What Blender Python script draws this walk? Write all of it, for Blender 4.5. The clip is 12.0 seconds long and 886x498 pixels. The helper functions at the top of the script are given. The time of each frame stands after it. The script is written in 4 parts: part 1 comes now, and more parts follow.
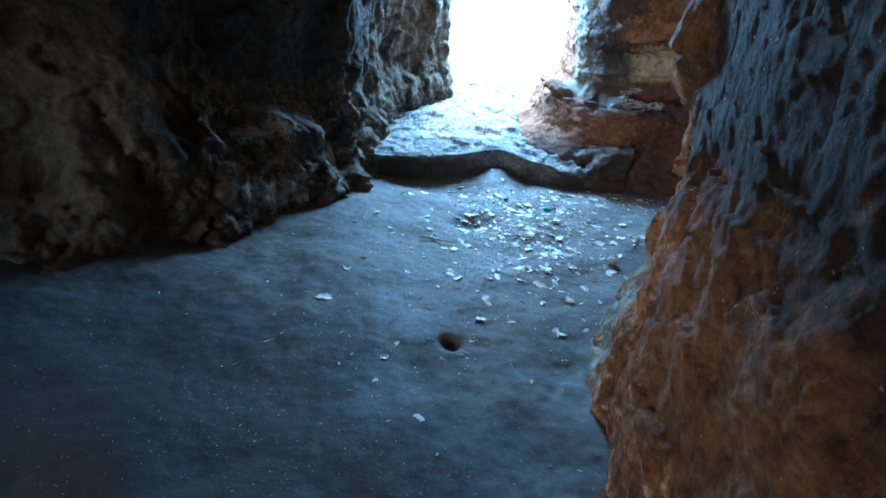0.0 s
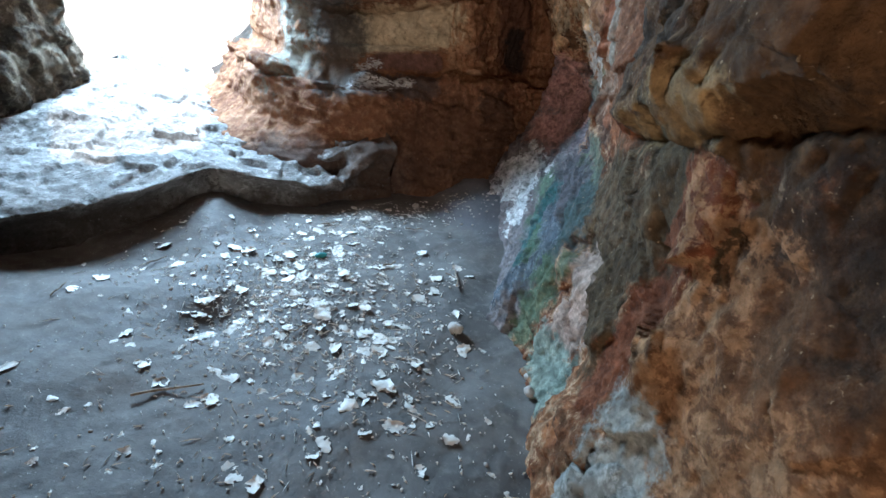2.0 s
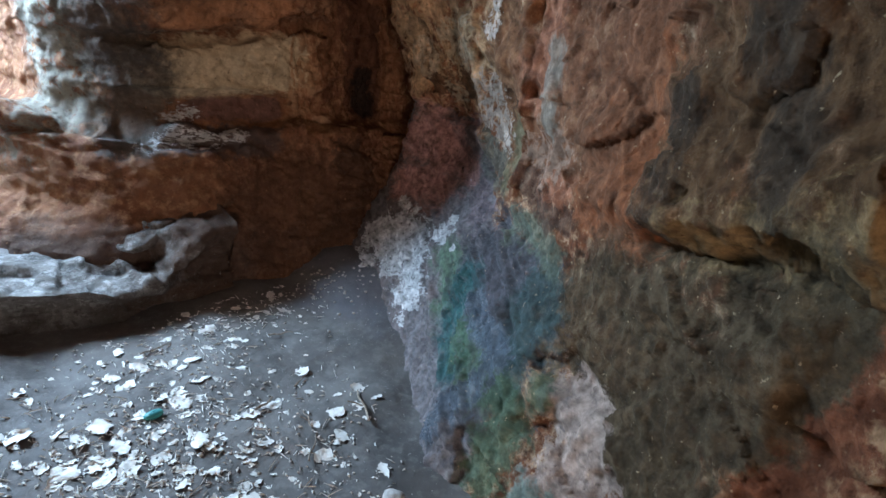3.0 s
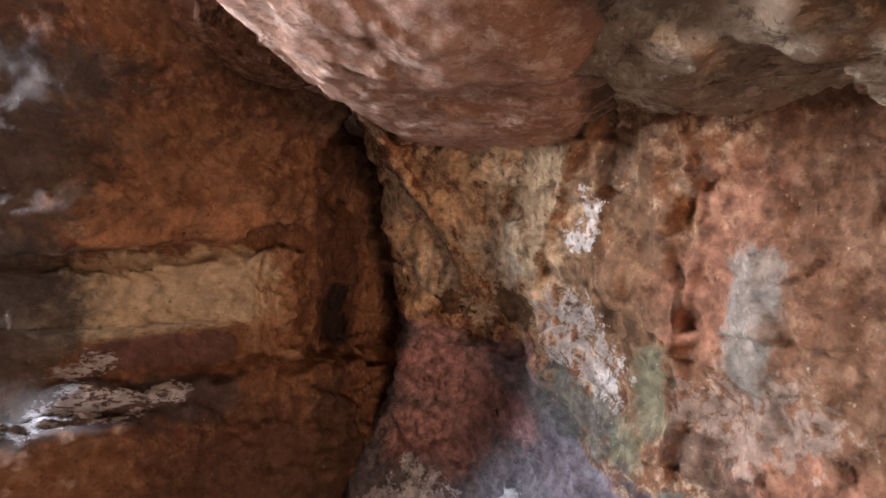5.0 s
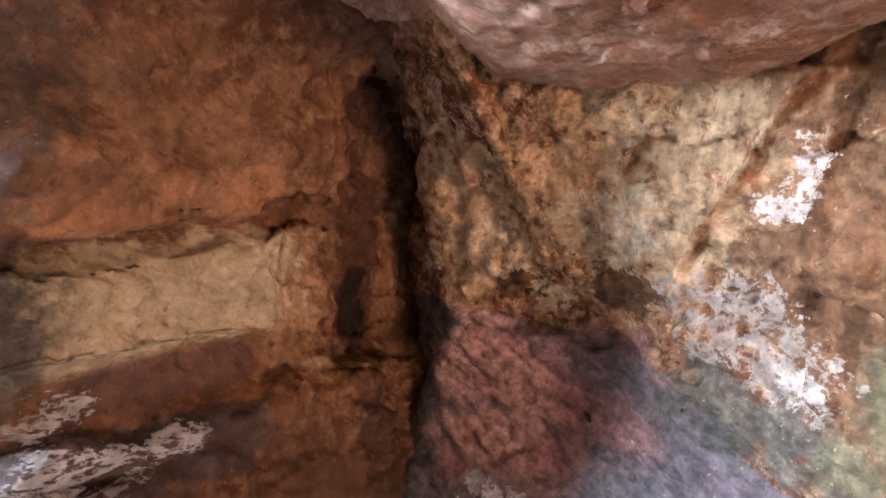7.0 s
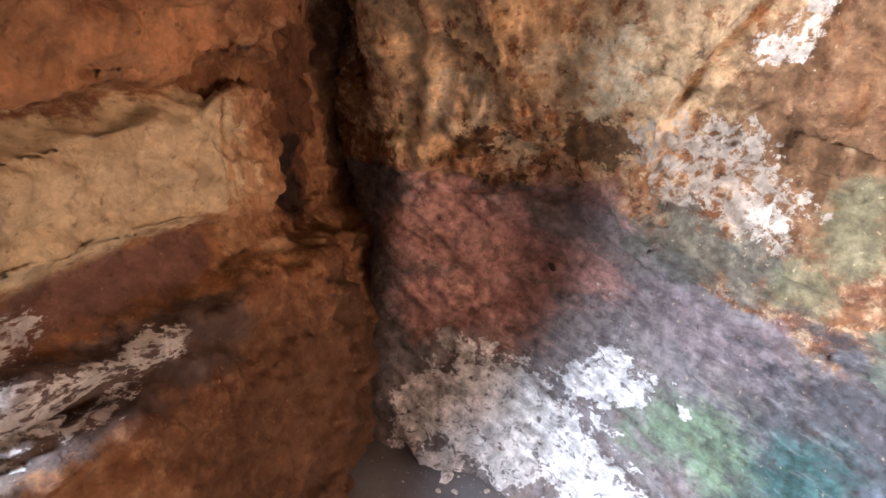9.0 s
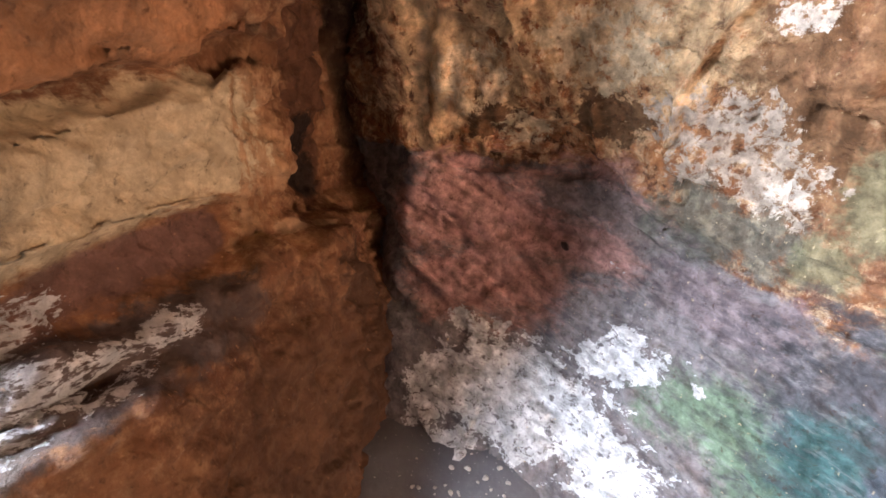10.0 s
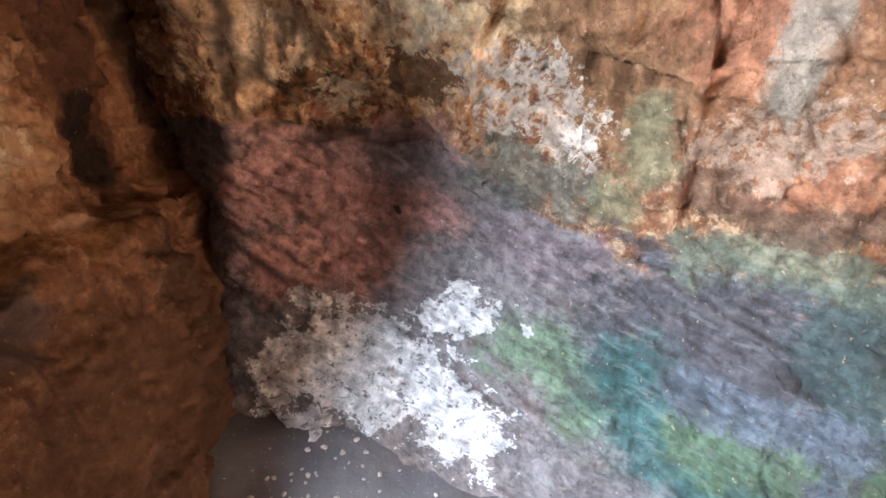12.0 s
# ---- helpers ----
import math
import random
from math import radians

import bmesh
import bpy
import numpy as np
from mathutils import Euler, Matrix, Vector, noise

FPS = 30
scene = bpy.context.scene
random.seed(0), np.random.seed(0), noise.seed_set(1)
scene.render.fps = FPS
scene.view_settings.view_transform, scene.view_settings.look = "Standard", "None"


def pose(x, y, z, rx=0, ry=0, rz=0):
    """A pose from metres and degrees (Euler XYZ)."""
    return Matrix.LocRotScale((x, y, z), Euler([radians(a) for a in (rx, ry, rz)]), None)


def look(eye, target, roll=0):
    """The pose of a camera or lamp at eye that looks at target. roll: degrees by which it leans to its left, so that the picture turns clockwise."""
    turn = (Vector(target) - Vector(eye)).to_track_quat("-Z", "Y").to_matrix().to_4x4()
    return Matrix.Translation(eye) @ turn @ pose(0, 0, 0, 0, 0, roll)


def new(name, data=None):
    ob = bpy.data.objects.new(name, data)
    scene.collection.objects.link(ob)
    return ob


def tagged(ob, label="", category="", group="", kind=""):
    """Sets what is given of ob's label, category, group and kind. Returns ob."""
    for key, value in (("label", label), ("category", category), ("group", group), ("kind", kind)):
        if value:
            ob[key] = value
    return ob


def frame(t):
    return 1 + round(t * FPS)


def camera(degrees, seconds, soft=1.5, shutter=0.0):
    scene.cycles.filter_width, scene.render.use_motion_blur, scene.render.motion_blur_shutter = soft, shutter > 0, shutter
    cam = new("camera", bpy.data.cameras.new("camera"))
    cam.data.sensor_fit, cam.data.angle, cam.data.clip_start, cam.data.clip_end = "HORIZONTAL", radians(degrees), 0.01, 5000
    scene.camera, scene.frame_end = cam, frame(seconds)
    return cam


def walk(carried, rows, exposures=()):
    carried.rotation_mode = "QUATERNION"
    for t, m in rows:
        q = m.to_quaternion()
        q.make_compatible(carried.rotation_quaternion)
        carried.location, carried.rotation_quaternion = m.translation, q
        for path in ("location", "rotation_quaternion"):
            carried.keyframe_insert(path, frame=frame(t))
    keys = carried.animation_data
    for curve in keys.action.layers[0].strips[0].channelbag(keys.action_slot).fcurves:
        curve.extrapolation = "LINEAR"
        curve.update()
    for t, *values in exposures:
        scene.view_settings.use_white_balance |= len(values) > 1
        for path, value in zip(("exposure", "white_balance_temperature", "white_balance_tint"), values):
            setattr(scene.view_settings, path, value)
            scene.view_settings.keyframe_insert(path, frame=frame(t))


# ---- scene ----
cam = camera(81.7, 12.0)
PATH = [
    (0, (0.787, 0.144, 1.498), (0.69, 1.943, 0.629), 5.9),
    (0.5, (0.66, 0.435, 1.453), (0.572, 2.232, 0.58), 6.0),
    (1, (0.527, 0.792, 1.436), (0.815, 2.548, 0.523), 6.0),
    (1.5, (0.489, 1.276, 1.407), (1.17, 2.903, 0.466), 6.9),
    (2, (0.531, 1.733, 1.427), (1.542, 3.214, 0.542), 8.9),
    (2.5, (0.512, 2.203, 1.411), (1.841, 3.454, 0.594), 10.8),
    (3, (0.674, 2.597, 1.425), (2.236, 3.635, 0.73), 10.7),
    (3.5, (0.737, 2.927, 1.515), (2.496, 3.75, 1.036), 11.3),
    (3.7, (0.763, 3.05, 1.506), (2.56, 3.844, 1.127), 11.0),
    (5.3, (1.057, 3.601, 1.384), (2.836, 4.504, 1.519), 8.5),
    (5.5, (1.064, 3.66, 1.388), (2.859, 4.533, 1.517), 8.7),
    (6, (1.049, 3.87, 1.386), (2.9, 4.621, 1.494), 6.9),
    (6.5, (1.091, 4.049, 1.368), (2.98, 4.702, 1.422), 6.1),
    (7, (1.264, 4.244, 1.384), (3.167, 4.859, 1.376), 6.1),
    (7.5, (1.351, 4.347, 1.376), (3.284, 4.848, 1.255), 5.5),
    (7.7, (1.369, 4.398, 1.365), (3.316, 4.804, 1.157), 4.9),
    (9.3, (1.304, 4.583, 1.36), (3.23, 4.701, 0.832), 2.9),
    (9.5, (1.309, 4.588, 1.36), (3.226, 4.753, 0.813), 2.8),
    (10, (1.315, 4.572, 1.351), (3.225, 4.72, 0.775), 2.8),
    (10.5, (1.315, 4.565, 1.356), (3.225, 4.667, 0.772), 2.4),
    (11, (1.318, 4.558, 1.352), (3.226, 4.561, 0.754), 1.7),
    (11.5, (1.329, 4.475, 1.348), (3.214, 4.268, 0.713), 0.6),
    (12, (1.342, 4.428, 1.34), (3.192, 4.085, 0.663), 0.1),
]
walk(cam, [(t, look(eye, target, roll)) for t, eye, target, roll in PATH],
     exposures=[(0.0, 1.45, 4500, 0), (0.5, 1.45, 4550, 0), (1.5, 1.62, 5800, 10), (2.5, 1.36, 5900, 12), (3.0, 1.28, 6200, 18), (3.5, 1.2, 7500, 30), (5.5, 2.35, 7600, 38), (6.5, 2.65, 7300, 38), (7.5, 2.9, 7200, 36), (9.5, 2.9, 7900, 34), (12.0, 2.68, 7600, 30)])

# ---- world and light ----
world = bpy.data.worlds.new("sky")
scene.world = world
world.use_nodes = True
wn = world.node_tree.nodes
sky = wn.new("ShaderNodeTexSky")
sky.sky_type = "NISHITA"
sky.sun_disc = False
sky.sun_elevation, sky.sun_rotation = radians(58), radians(10)
world.node_tree.links.new(sky.outputs[0], wn["Background"].inputs[0])
wn["Background"].inputs[1].default_value = 0.15

sun_data = bpy.data.lights.new("sun", "SUN")
sun_data.energy, sun_data.angle, sun_data.color = 3.0, radians(0.6), (1.0, 0.95, 0.87)
sun = new("sun", sun_data)
sun.matrix_world = look((1.5, 8.6, 14), (0, 0, 0))


def mouth_light(name, eye, target, w, h, watts, colour, spread=180):
    """An area lamp that stands in for the light of one of the cave's two mouths."""
    data = bpy.data.lights.new(name, "AREA")
    data.shape, data.size, data.size_y = "RECTANGLE", w, h
    data.energy, data.color, data.spread = watts, colour, radians(spread)
    ob = new(name, data)
    ob.matrix_world = look(eye, target)
    return ob


mouth_light("north_mouth_light", (0.65, 7.15, 2.1), (1.45, 4.3, 0.2), 1.15, 1.3, 215, (0.54, 0.8, 1.0))
# warm lamp added in the unseen second mouth, narrowed to brighten the niche
mouth_light("southwest_mouth_light", (-2.2, -1.0, 0.95), (2.9, 4.9, 1.2), 1.6, 1.2, 5.6, (1.0, 0.79, 0.57), 55)

# ---- noise in numpy ----


def lattice(ix, iy, iz, seed):
    h = (ix * 374761393 + iy * 668265263 + iz * 2147483647 + seed * 1274126177) & 0xFFFFFFFF
    h = ((h ^ (h >> 13)) * 1274126177) & 0xFFFFFFFF
    h = ((h ^ (h >> 16)) * 2246822519) & 0xFFFFFFFF
    return ((h ^ (h >> 15)) & 0xFFFFFF) / float(0xFFFFFF) * 2 - 1


def vnoise(p, seed=0):
    """Smooth noise, -1 to 1, at the rows of p."""
    i = np.floor(p).astype(np.int64)
    f = p - i
    f = f * f * f * (f * (f * 6 - 15) + 10)
    out = np.zeros(len(p))
    for dx in (0, 1):
        for dy in (0, 1):
            for dz in (0, 1):
                w = (f[:, 0] if dx else 1 - f[:, 0]) * (f[:, 1] if dy else 1 - f[:, 1]) * (f[:, 2] if dz else 1 - f[:, 2])
                out += w * lattice(i[:, 0] + dx, i[:, 1] + dy, i[:, 2] + dz, seed)
    return out


TURNED = np.array(Euler((0.5, 0.7, 0.3)).to_matrix())


def fbm(p, octaves=4, seed=0, gain=0.5):
    p = p @ TURNED
    out, amp = np.zeros(len(p)), 1.0
    for k in range(octaves):
        out += amp * vnoise(p, seed + k)
        p, amp = (p @ TURNED) * 2.03 + 7.1, amp * gain
    return out


def ridged(p, octaves=4, seed=0):
    p = p @ TURNED
    out, amp = np.zeros(len(p)), 1.0
    for k in range(octaves):
        out += amp * (1 - 2 * np.abs(vnoise(p, seed + k)))
        p, amp = (p @ TURNED) * 2.1 + 3.3, amp * 0.5
    return out


def chips(p, seed=0):
    """Broken, faceted relief: cells each with a slanting face of its own."""
    i = np.floor(p).astype(np.int64)
    best, val = np.full(len(p), 9.0), np.zeros(len(p))
    for dx in (-1, 0, 1):
        for dy in (-1, 0, 1):
            for dz in (-1, 0, 1):
                c = [i[:, 0] + dx, i[:, 1] + dy, i[:, 2] + dz]
                j = [c[k] + 0.5 + 0.45 * lattice(*c, seed + k) for k in range(3)]
                o = [p[:, k] - j[k] for k in range(3)]
                d = o[0] ** 2 + o[1] ** 2 + o[2] ** 2
                v = lattice(*c, seed + 5) + sum(o[k] * lattice(*c, seed + 6 + k) for k in range(3)) * 1.1
                val = np.where(d < best, v, val)
                best = np.minimum(best, d)
    return val


def ramp(x, a, b):
    t = np.clip((x - a) / (b - a), 0, 1)
    return t * t * (3 - 2 * t)


def bump_at(x, c, w):
    return np.exp(-((x - c) / w) ** 2)


# ---- mesh helpers ----


def mesh_from(name, verts, quads, material, smooth=True):
    me = bpy.data.meshes.new(name)
    me.from_pydata(verts.tolist() if hasattr(verts, "tolist") else verts, [], quads.tolist() if hasattr(quads, "tolist") else quads)
    me.update()
    if material:
        me.materials.append(material)
    if smooth:
        me.polygons.foreach_set("use_smooth", [True] * len(me.polygons))
    return me


def grid_quads(nu, nv, start=0):
    k = np.arange(nu * nv).reshape(nu, nv) + start
    return np.stack([k[:-1, :-1], k[1:, :-1], k[1:, 1:], k[:-1, 1:]], -1).reshape(-1, 4)


def nearness(P, runs):
    """1 on the middle line of the nearest run (points, radius), 0 at its rim, negative outside."""
    best = np.full(len(P), -1.5)
    for points, radius in runs:
        pts = [np.array(p, float) for p in points]
        for a, b in zip(pts, pts[1:] if len(pts) > 1 else pts):
            t = np.clip((P - a) @ (b - a) / max((b - a) @ (b - a), 1e-9), 0, 1)
            best = np.maximum(best, 1 - np.linalg.norm(P - a - t[:, None] * (b - a), axis=1) / radius)
    return best


def groove(P, points, width):
    """1 in the middle of a cut that follows the points (their y and z), fading over its width."""
    flat = np.array([0.0, 1.0, 1.0])
    d = 1 - nearness(P * flat, [([np.array(p) * flat for p in points], 1.0)])
    return np.exp(-(d / width) ** 2)


def rock_sheet(name, nu, nv, shape, relief, material, back=(0, 0, 0), flip=False, stains=()):
    """A thick sheet of rock: shape(u, v) gives its face, relief(P, N, u, v) pushes it outwards into the cave,
    and a coarse back, carried off by `back`, closes it."""
    u, v = [a.ravel() for a in np.meshgrid(np.linspace(0, 1, nu), np.linspace(0, 1, nv), indexing="ij")]
    P = np.stack(shape(u, v), -1)
    G = P.reshape(nu, nv, 3)
    N = np.cross(np.gradient(G, axis=0), np.gradient(G, axis=1)).reshape(-1, 3)
    N /= np.maximum(np.linalg.norm(N, axis=1, keepdims=True), 1e-9)
    if flip:
        N = -N
    P = P + N * relief(P, N, u, v)[:, None]
    quads = grid_quads(nu, nv)
    step = 10
    iu = sorted(set(list(range(0, nu, step)) + [nu - 1]))
    iv = sorted(set(list(range(0, nv, step)) + [nv - 1]))
    k = np.arange(nu * nv).reshape(nu, nv)[np.ix_(iu, iv)]
    B = P[k.ravel()] + np.array(back)
    bq = grid_quads(len(iu), len(iv), nu * nv)[:, ::-1]
    kb = np.arange(len(iu) * len(iv)).reshape(len(iu), len(iv)) + nu * nv
    sides = []
    for front, rear in ((k[0], kb[0]), (k[-1], kb[-1]), (k[:, 0], kb[:, 0]), (k[:, -1], kb[:, -1])):
        for a in range(len(front) - 1):
            sides.append((front[a], front[a + 1], rear[a + 1], rear[a]))
    if flip:
        quads, bq = quads[:, ::-1], bq[:, ::-1]
    me = mesh_from(name, np.concatenate([P, B]), np.concatenate([quads, bq, np.array(sides)]), material)
    for k, (field, colour, look_of) in enumerate(stains):
        values = np.zeros(len(me.vertices), np.float32)
        values[:len(P)] = field(P) if callable(field) else nearness(P, field)
        me.attributes.new("stain_%d" % k, "FLOAT", "POINT").data.foreach_set("value", values)
    return new(name, me)


def along(line, s):
    """Points at s (0 to 1) of a plan line, rounded at its corners."""
    line = np.array(line, float)
    d = np.concatenate([[0], np.cumsum(np.linalg.norm(np.diff(line, axis=0), axis=1))])
    d /= d[-1]
    fine = np.linspace(0, 1, 241)
    x, y = np.interp(fine, d, line[:, 0]), np.interp(fine, d, line[:, 1])
    for _ in range(14):
        x[1:-1] = (x[:-2] + x[1:-1] * 2 + x[2:]) / 4
        y[1:-1] = (y[:-2] + y[1:-1] * 2 + y[2:]) / 4
    tx, ty = np.gradient(x), np.gradient(y)
    n = np.hypot(tx, ty)
    return [np.interp(s, fine, a) for a in (x, y, -ty / n, tx / n)], d


# ---- materials ----


class Graph:
    """Short hand for node materials."""

    def __init__(self, name):
        self.mat = bpy.data.materials.new(name)
        self.mat.use_nodes = True
        self.tree = self.mat.node_tree
        self.bsdf = self.tree.nodes["Principled BSDF"]
        geo = self.tree.nodes.new("ShaderNodeNewGeometry")
        self.place = geo.outputs["Position"]
        self.kept = {}
        self.put(self.bsdf.inputs["Specular IOR Level"], 0.3)

    def put(self, socket, value):
        if hasattr(value, "node"):
            self.tree.links.new(value, socket)
        else:
            socket.default_value = (*value, 1.0) if isinstance(value, tuple) and len(value) == 3 and len(socket.default_value) == 4 else value

    def node(self, kind, out=0, props=(), **inputs):
        n = self.tree.nodes.new("ShaderNode" + kind)
        for key, value in props:
            if key == "operation":
                n.operation = value
            elif key == "data_type":
                n.data_type = value
            elif key == "blend_type":
                n.blend_type = value
            elif key == "feature":
                n.feature = value
            elif key == "interpolation_type":
                n.interpolation_type = value
        for key, value in inputs.items():
            self.put(n.inputs[int(key[1:])] if key[0] == "i" and key[1:].isdigit() else n.inputs[key], value)
        return n.outputs[out]

    def vec(self, op, a, b):
        return self.node("VectorMath", 1 if op in ("LENGTH", "DOT_PRODUCT") else 0, [("operation", op)], i0=a, i1=b)

    def math(self, op, a, b=0.0):
        return self.node("Math", 0, [("operation", op)], i0=a, i1=b)

    def noise(self, scale, detail=5.0, rough=0.55, stretch=None, warp=0.0):
        at = self.place if stretch is None else self.vec("MULTIPLY", self.place, stretch)
        return self.node("TexNoise", 0, Vector=at, Scale=scale, Detail=detail, Roughness=rough, Distortion=warp)

    def step(self, x, a, b, lo=0.0, hi=1.0):
        return self.node("MapRange", 0, [("interpolation_type", "SMOOTHSTEP")], i0=x, i1=a, i2=b, i3=lo, i4=hi)

    def mix(self, fac, a, b, blend="MIX"):
        n = self.tree.nodes.new("ShaderNodeMix")
        n.data_type, n.blend_type = "RGBA", blend
        self.put(n.inputs[0], fac)
        self.put(n.inputs[6], a)
        self.put(n.inputs[7], b)
        return n.outputs[2]

    def zone(self, centre, radii, ragged=0.7, scale=5.0, edge=0.35, patchy=0.0, stretch=None):
        """1 inside a ragged ellipsoid of the rock, 0 outside; patchy breaks it up."""
        d = self.vec("LENGTH", self.vec("DIVIDE", self.vec("SUBTRACT", self.place, centre), radii), (0, 0, 0))
        n = self.noise(scale, 7.0, 0.68, stretch, 0.2)
        d = self.math("ADD", d, self.math("MULTIPLY", self.math("SUBTRACT", n, 0.5), ragged * 2))
        m = self.step(d, 1.0 - edge / 2, 1.0 + edge / 2, 1.0, 0.0)
        if patchy:
            p = self.noise(scale * 2.3, 7.0, 0.68, stretch, 0.25)
            m = self.math("MULTIPLY", m, self.step(p, patchy - 0.04, patchy + 0.05))
        return m

    def stain(self, k, ragged=1.6, scale=7.0, edge=0.3, patchy=0.0, stretch=1.0, **rest):
        """The ragged mask of stain k of the sheet; patchy breaks it up."""
        at = self.tree.nodes.new("ShaderNodeAttribute")
        at.attribute_name = "stain_%d" % k
        n = self.math("ADD", self.kept_noise(scale, stretch), self.math("MULTIPLY", self.math("SUBTRACT", self.kept_noise(scale * 4.3, stretch), 0.5), 0.5))
        d = self.math("ADD", at.outputs["Fac"], self.math("MULTIPLY", self.math("SUBTRACT", n, 0.5), ragged * 1.35))
        m = self.step(d, -edge / 2, edge / 2)
        if patchy:
            m = self.math("MULTIPLY", m, self.step(self.kept_noise(scale * 2.6, stretch), patchy - 0.05, patchy + 0.05))
        return m

    def kept_noise(self, scale, stretch):
        key = (round(scale, 2), stretch)
        if key not in self.kept:
            self.kept[key] = self.noise(scale, 8.0, 0.66, None if stretch == 1.0 else (1.0, 1.0, stretch), 0.25)
        return self.kept[key]

    def finish(self, colour, rough, bumps):
        self.put(self.bsdf.inputs["Base Color"], colour)
        self.put(self.bsdf.inputs["Roughness"], rough)
        normal = None
        for height, strength, distance in bumps:
            n = self.tree.nodes.new("ShaderNodeBump")
            n.inputs["Strength"].default_value, n.inputs["Distance"].default_value = strength, distance
            self.put(n.inputs["Height"], height)
            if normal:
                self.put(n.inputs["Normal"], normal)
            normal = n.outputs[0]
        if normal:
            self.put(self.bsdf.inputs["Normal"], normal)
        return self.mat


soft, torn = dict(ragged=0.8, scale=4.0, edge=0.6), dict(ragged=0.9, scale=7.0, edge=0.25, patchy=0.47)


def rock_material(name, light, mid, deep, zones, wet=0.0, streak=0.45, beds=None, crusty=1.0, stains=()):
    """Sandstone in three tones with grain, streaks, stains and painted shade; zones: (centre, radii, colour, amount,
    extras).
    """
    g = Graph(name)
    g.put(g.bsdf.inputs["Specular IOR Level"], 0.12)
    broad, grain = g.noise(2.3, 7.0, 0.65, None, 0.2), g.noise(17.0, 9.0, 0.72, None, 0.1)
    c = g.mix(g.step(broad, 0.38, 0.64), deep, mid)
    c = g.mix(g.step(grain, 0.46, 0.66, 0.0, 0.85), c, light)
    crust = g.noise(12.0, 10.0, 0.75, None, 0.15)
    c = g.mix(g.step(crust, 0.555, 0.6, 0.0, 0.6 * crusty), c, tuple(min(0.8, v * 1.25) for v in light))
    c = g.mix(g.step(crust, 0.4, 0.45, 0.75 * crusty, 0.0), c, tuple(v * 0.45 for v in deep))
    run = g.noise(9.0, 7.0, 0.62, (1.0, 1.0, 0.13), 0.2)
    c = g.mix(g.step(run, 0.54, 0.68, 0.0, streak), c, tuple(v * 0.35 for v in deep))
    c = g.mix(g.step(run, 0.36, 0.43, streak * 0.6, 0.0), c, light)
    for centre, radii, colour, amount, extras in zones:
        m = g.zone(centre, radii, **extras)
        grainy = g.mix(g.step(grain, 0.35, 0.7), tuple(v * 0.72 for v in colour), colour)
        c = g.mix(g.math("MULTIPLY", m, amount), c, grainy)
    gloss = None
    for k, (field, colour, extras) in enumerate(stains):
        m = g.math("MULTIPLY", g.stain(k, **extras), extras.get("amount", 0.9))
        c = g.mix(m, c, g.mix(g.step(grain, 0.35, 0.7), tuple(v * 0.7 for v in colour), tuple(v * 1.1 for v in colour)))
        if extras.get("shine"):
            gloss = g.math("MULTIPLY", m, extras["shine"])
    if stains:
        mottle = g.math("MULTIPLY", g.step(g.kept_noise(5.5, 1.0), 0.3, 0.7, 0.78, 1.18), g.step(g.kept_noise(24.0, 1.0), 0.3, 0.7, 1.0 - 0.35 * crusty, 1.0 + 0.28 * crusty))
        c = g.mix(1.0, c, g.node("CombineXYZ", 0, i0=mottle, i1=mottle, i2=mottle), "MULTIPLY")
    bedding = None
    if beds:
        dip, centre, radii = beds
        flat = g.node("CombineXYZ", 0, i0=0.0, i1=0.0, i2=g.math("MULTIPLY", g.vec("DOT_PRODUCT", g.place, dip), 24.0))
        bedding = g.node("TexNoise", 0, Vector=g.vec("ADD", g.vec("MULTIPLY", g.place, (7.0, 7.0, 5.0)), flat), Scale=1.0, Detail=7.0, Roughness=0.65)
        here = g.zone(centre, radii, **soft)
        c = g.mix(g.math("MULTIPLY", g.step(bedding, 0.5, 0.6), g.math("MULTIPLY", here, 0.4)), c, (0.065, 0.06, 0.065))
        c = g.mix(g.math("MULTIPLY", g.step(bedding, 0.36, 0.43, 1.0, 0.0), g.math("MULTIPLY", here, 0.22)), c, (0.3, 0.3, 0.3))
    pits = g.noise(38.0, 6.0, 0.6)
    c = g.mix(g.step(pits, 0.58, 0.72, 0.0, 0.55), c, tuple(v * 0.3 for v in deep))
    flecks = g.noise(60.0, 4.0, 0.5)
    c = g.mix(g.step(flecks, 0.66, 0.76, 0.0, 0.35), c, tuple(min(0.85, v * 1.5) for v in light))
    rough = g.step(broad, 0.3, 0.7, 0.92 - wet, 0.78 - wet)
    if gloss:
        rough = g.math("SUBTRACT", rough, gloss)
    crack = g.node("TexVoronoi", 0, [("feature", "DISTANCE_TO_EDGE")], Vector=g.vec("ADD", g.place, g.vec("MULTIPLY", g.node("TexNoise", 1, Vector=g.place, Scale=3.0), (0.5, 0.5, 0.5))), Scale=3.2)
    return g.finish(c, rough, ([(bedding, 0.35, 0.04)] if bedding else []) + [(g.step(crack, 0.0, 0.025), 0.3, 0.02), (crust, 0.5, 0.04), (grain, 0.7, 0.03), (pits, 0.6, 0.012), (g.noise(150.0, 4.0, 0.6), 0.35, 0.004)])


ORANGE, CREAM, BROWN = (0.43, 0.175, 0.075), (0.62, 0.41, 0.25), (0.18, 0.064, 0.03)
RED, DARK, WHITE = (0.34, 0.12, 0.065), (0.05, 0.03, 0.024), (0.66, 0.65, 0.64)
GREEN, TEAL, SLATE, MAUVE = (0.09, 0.19, 0.1), (0.04, 0.14, 0.125), (0.14, 0.14, 0.16), (0.42, 0.17, 0.13)



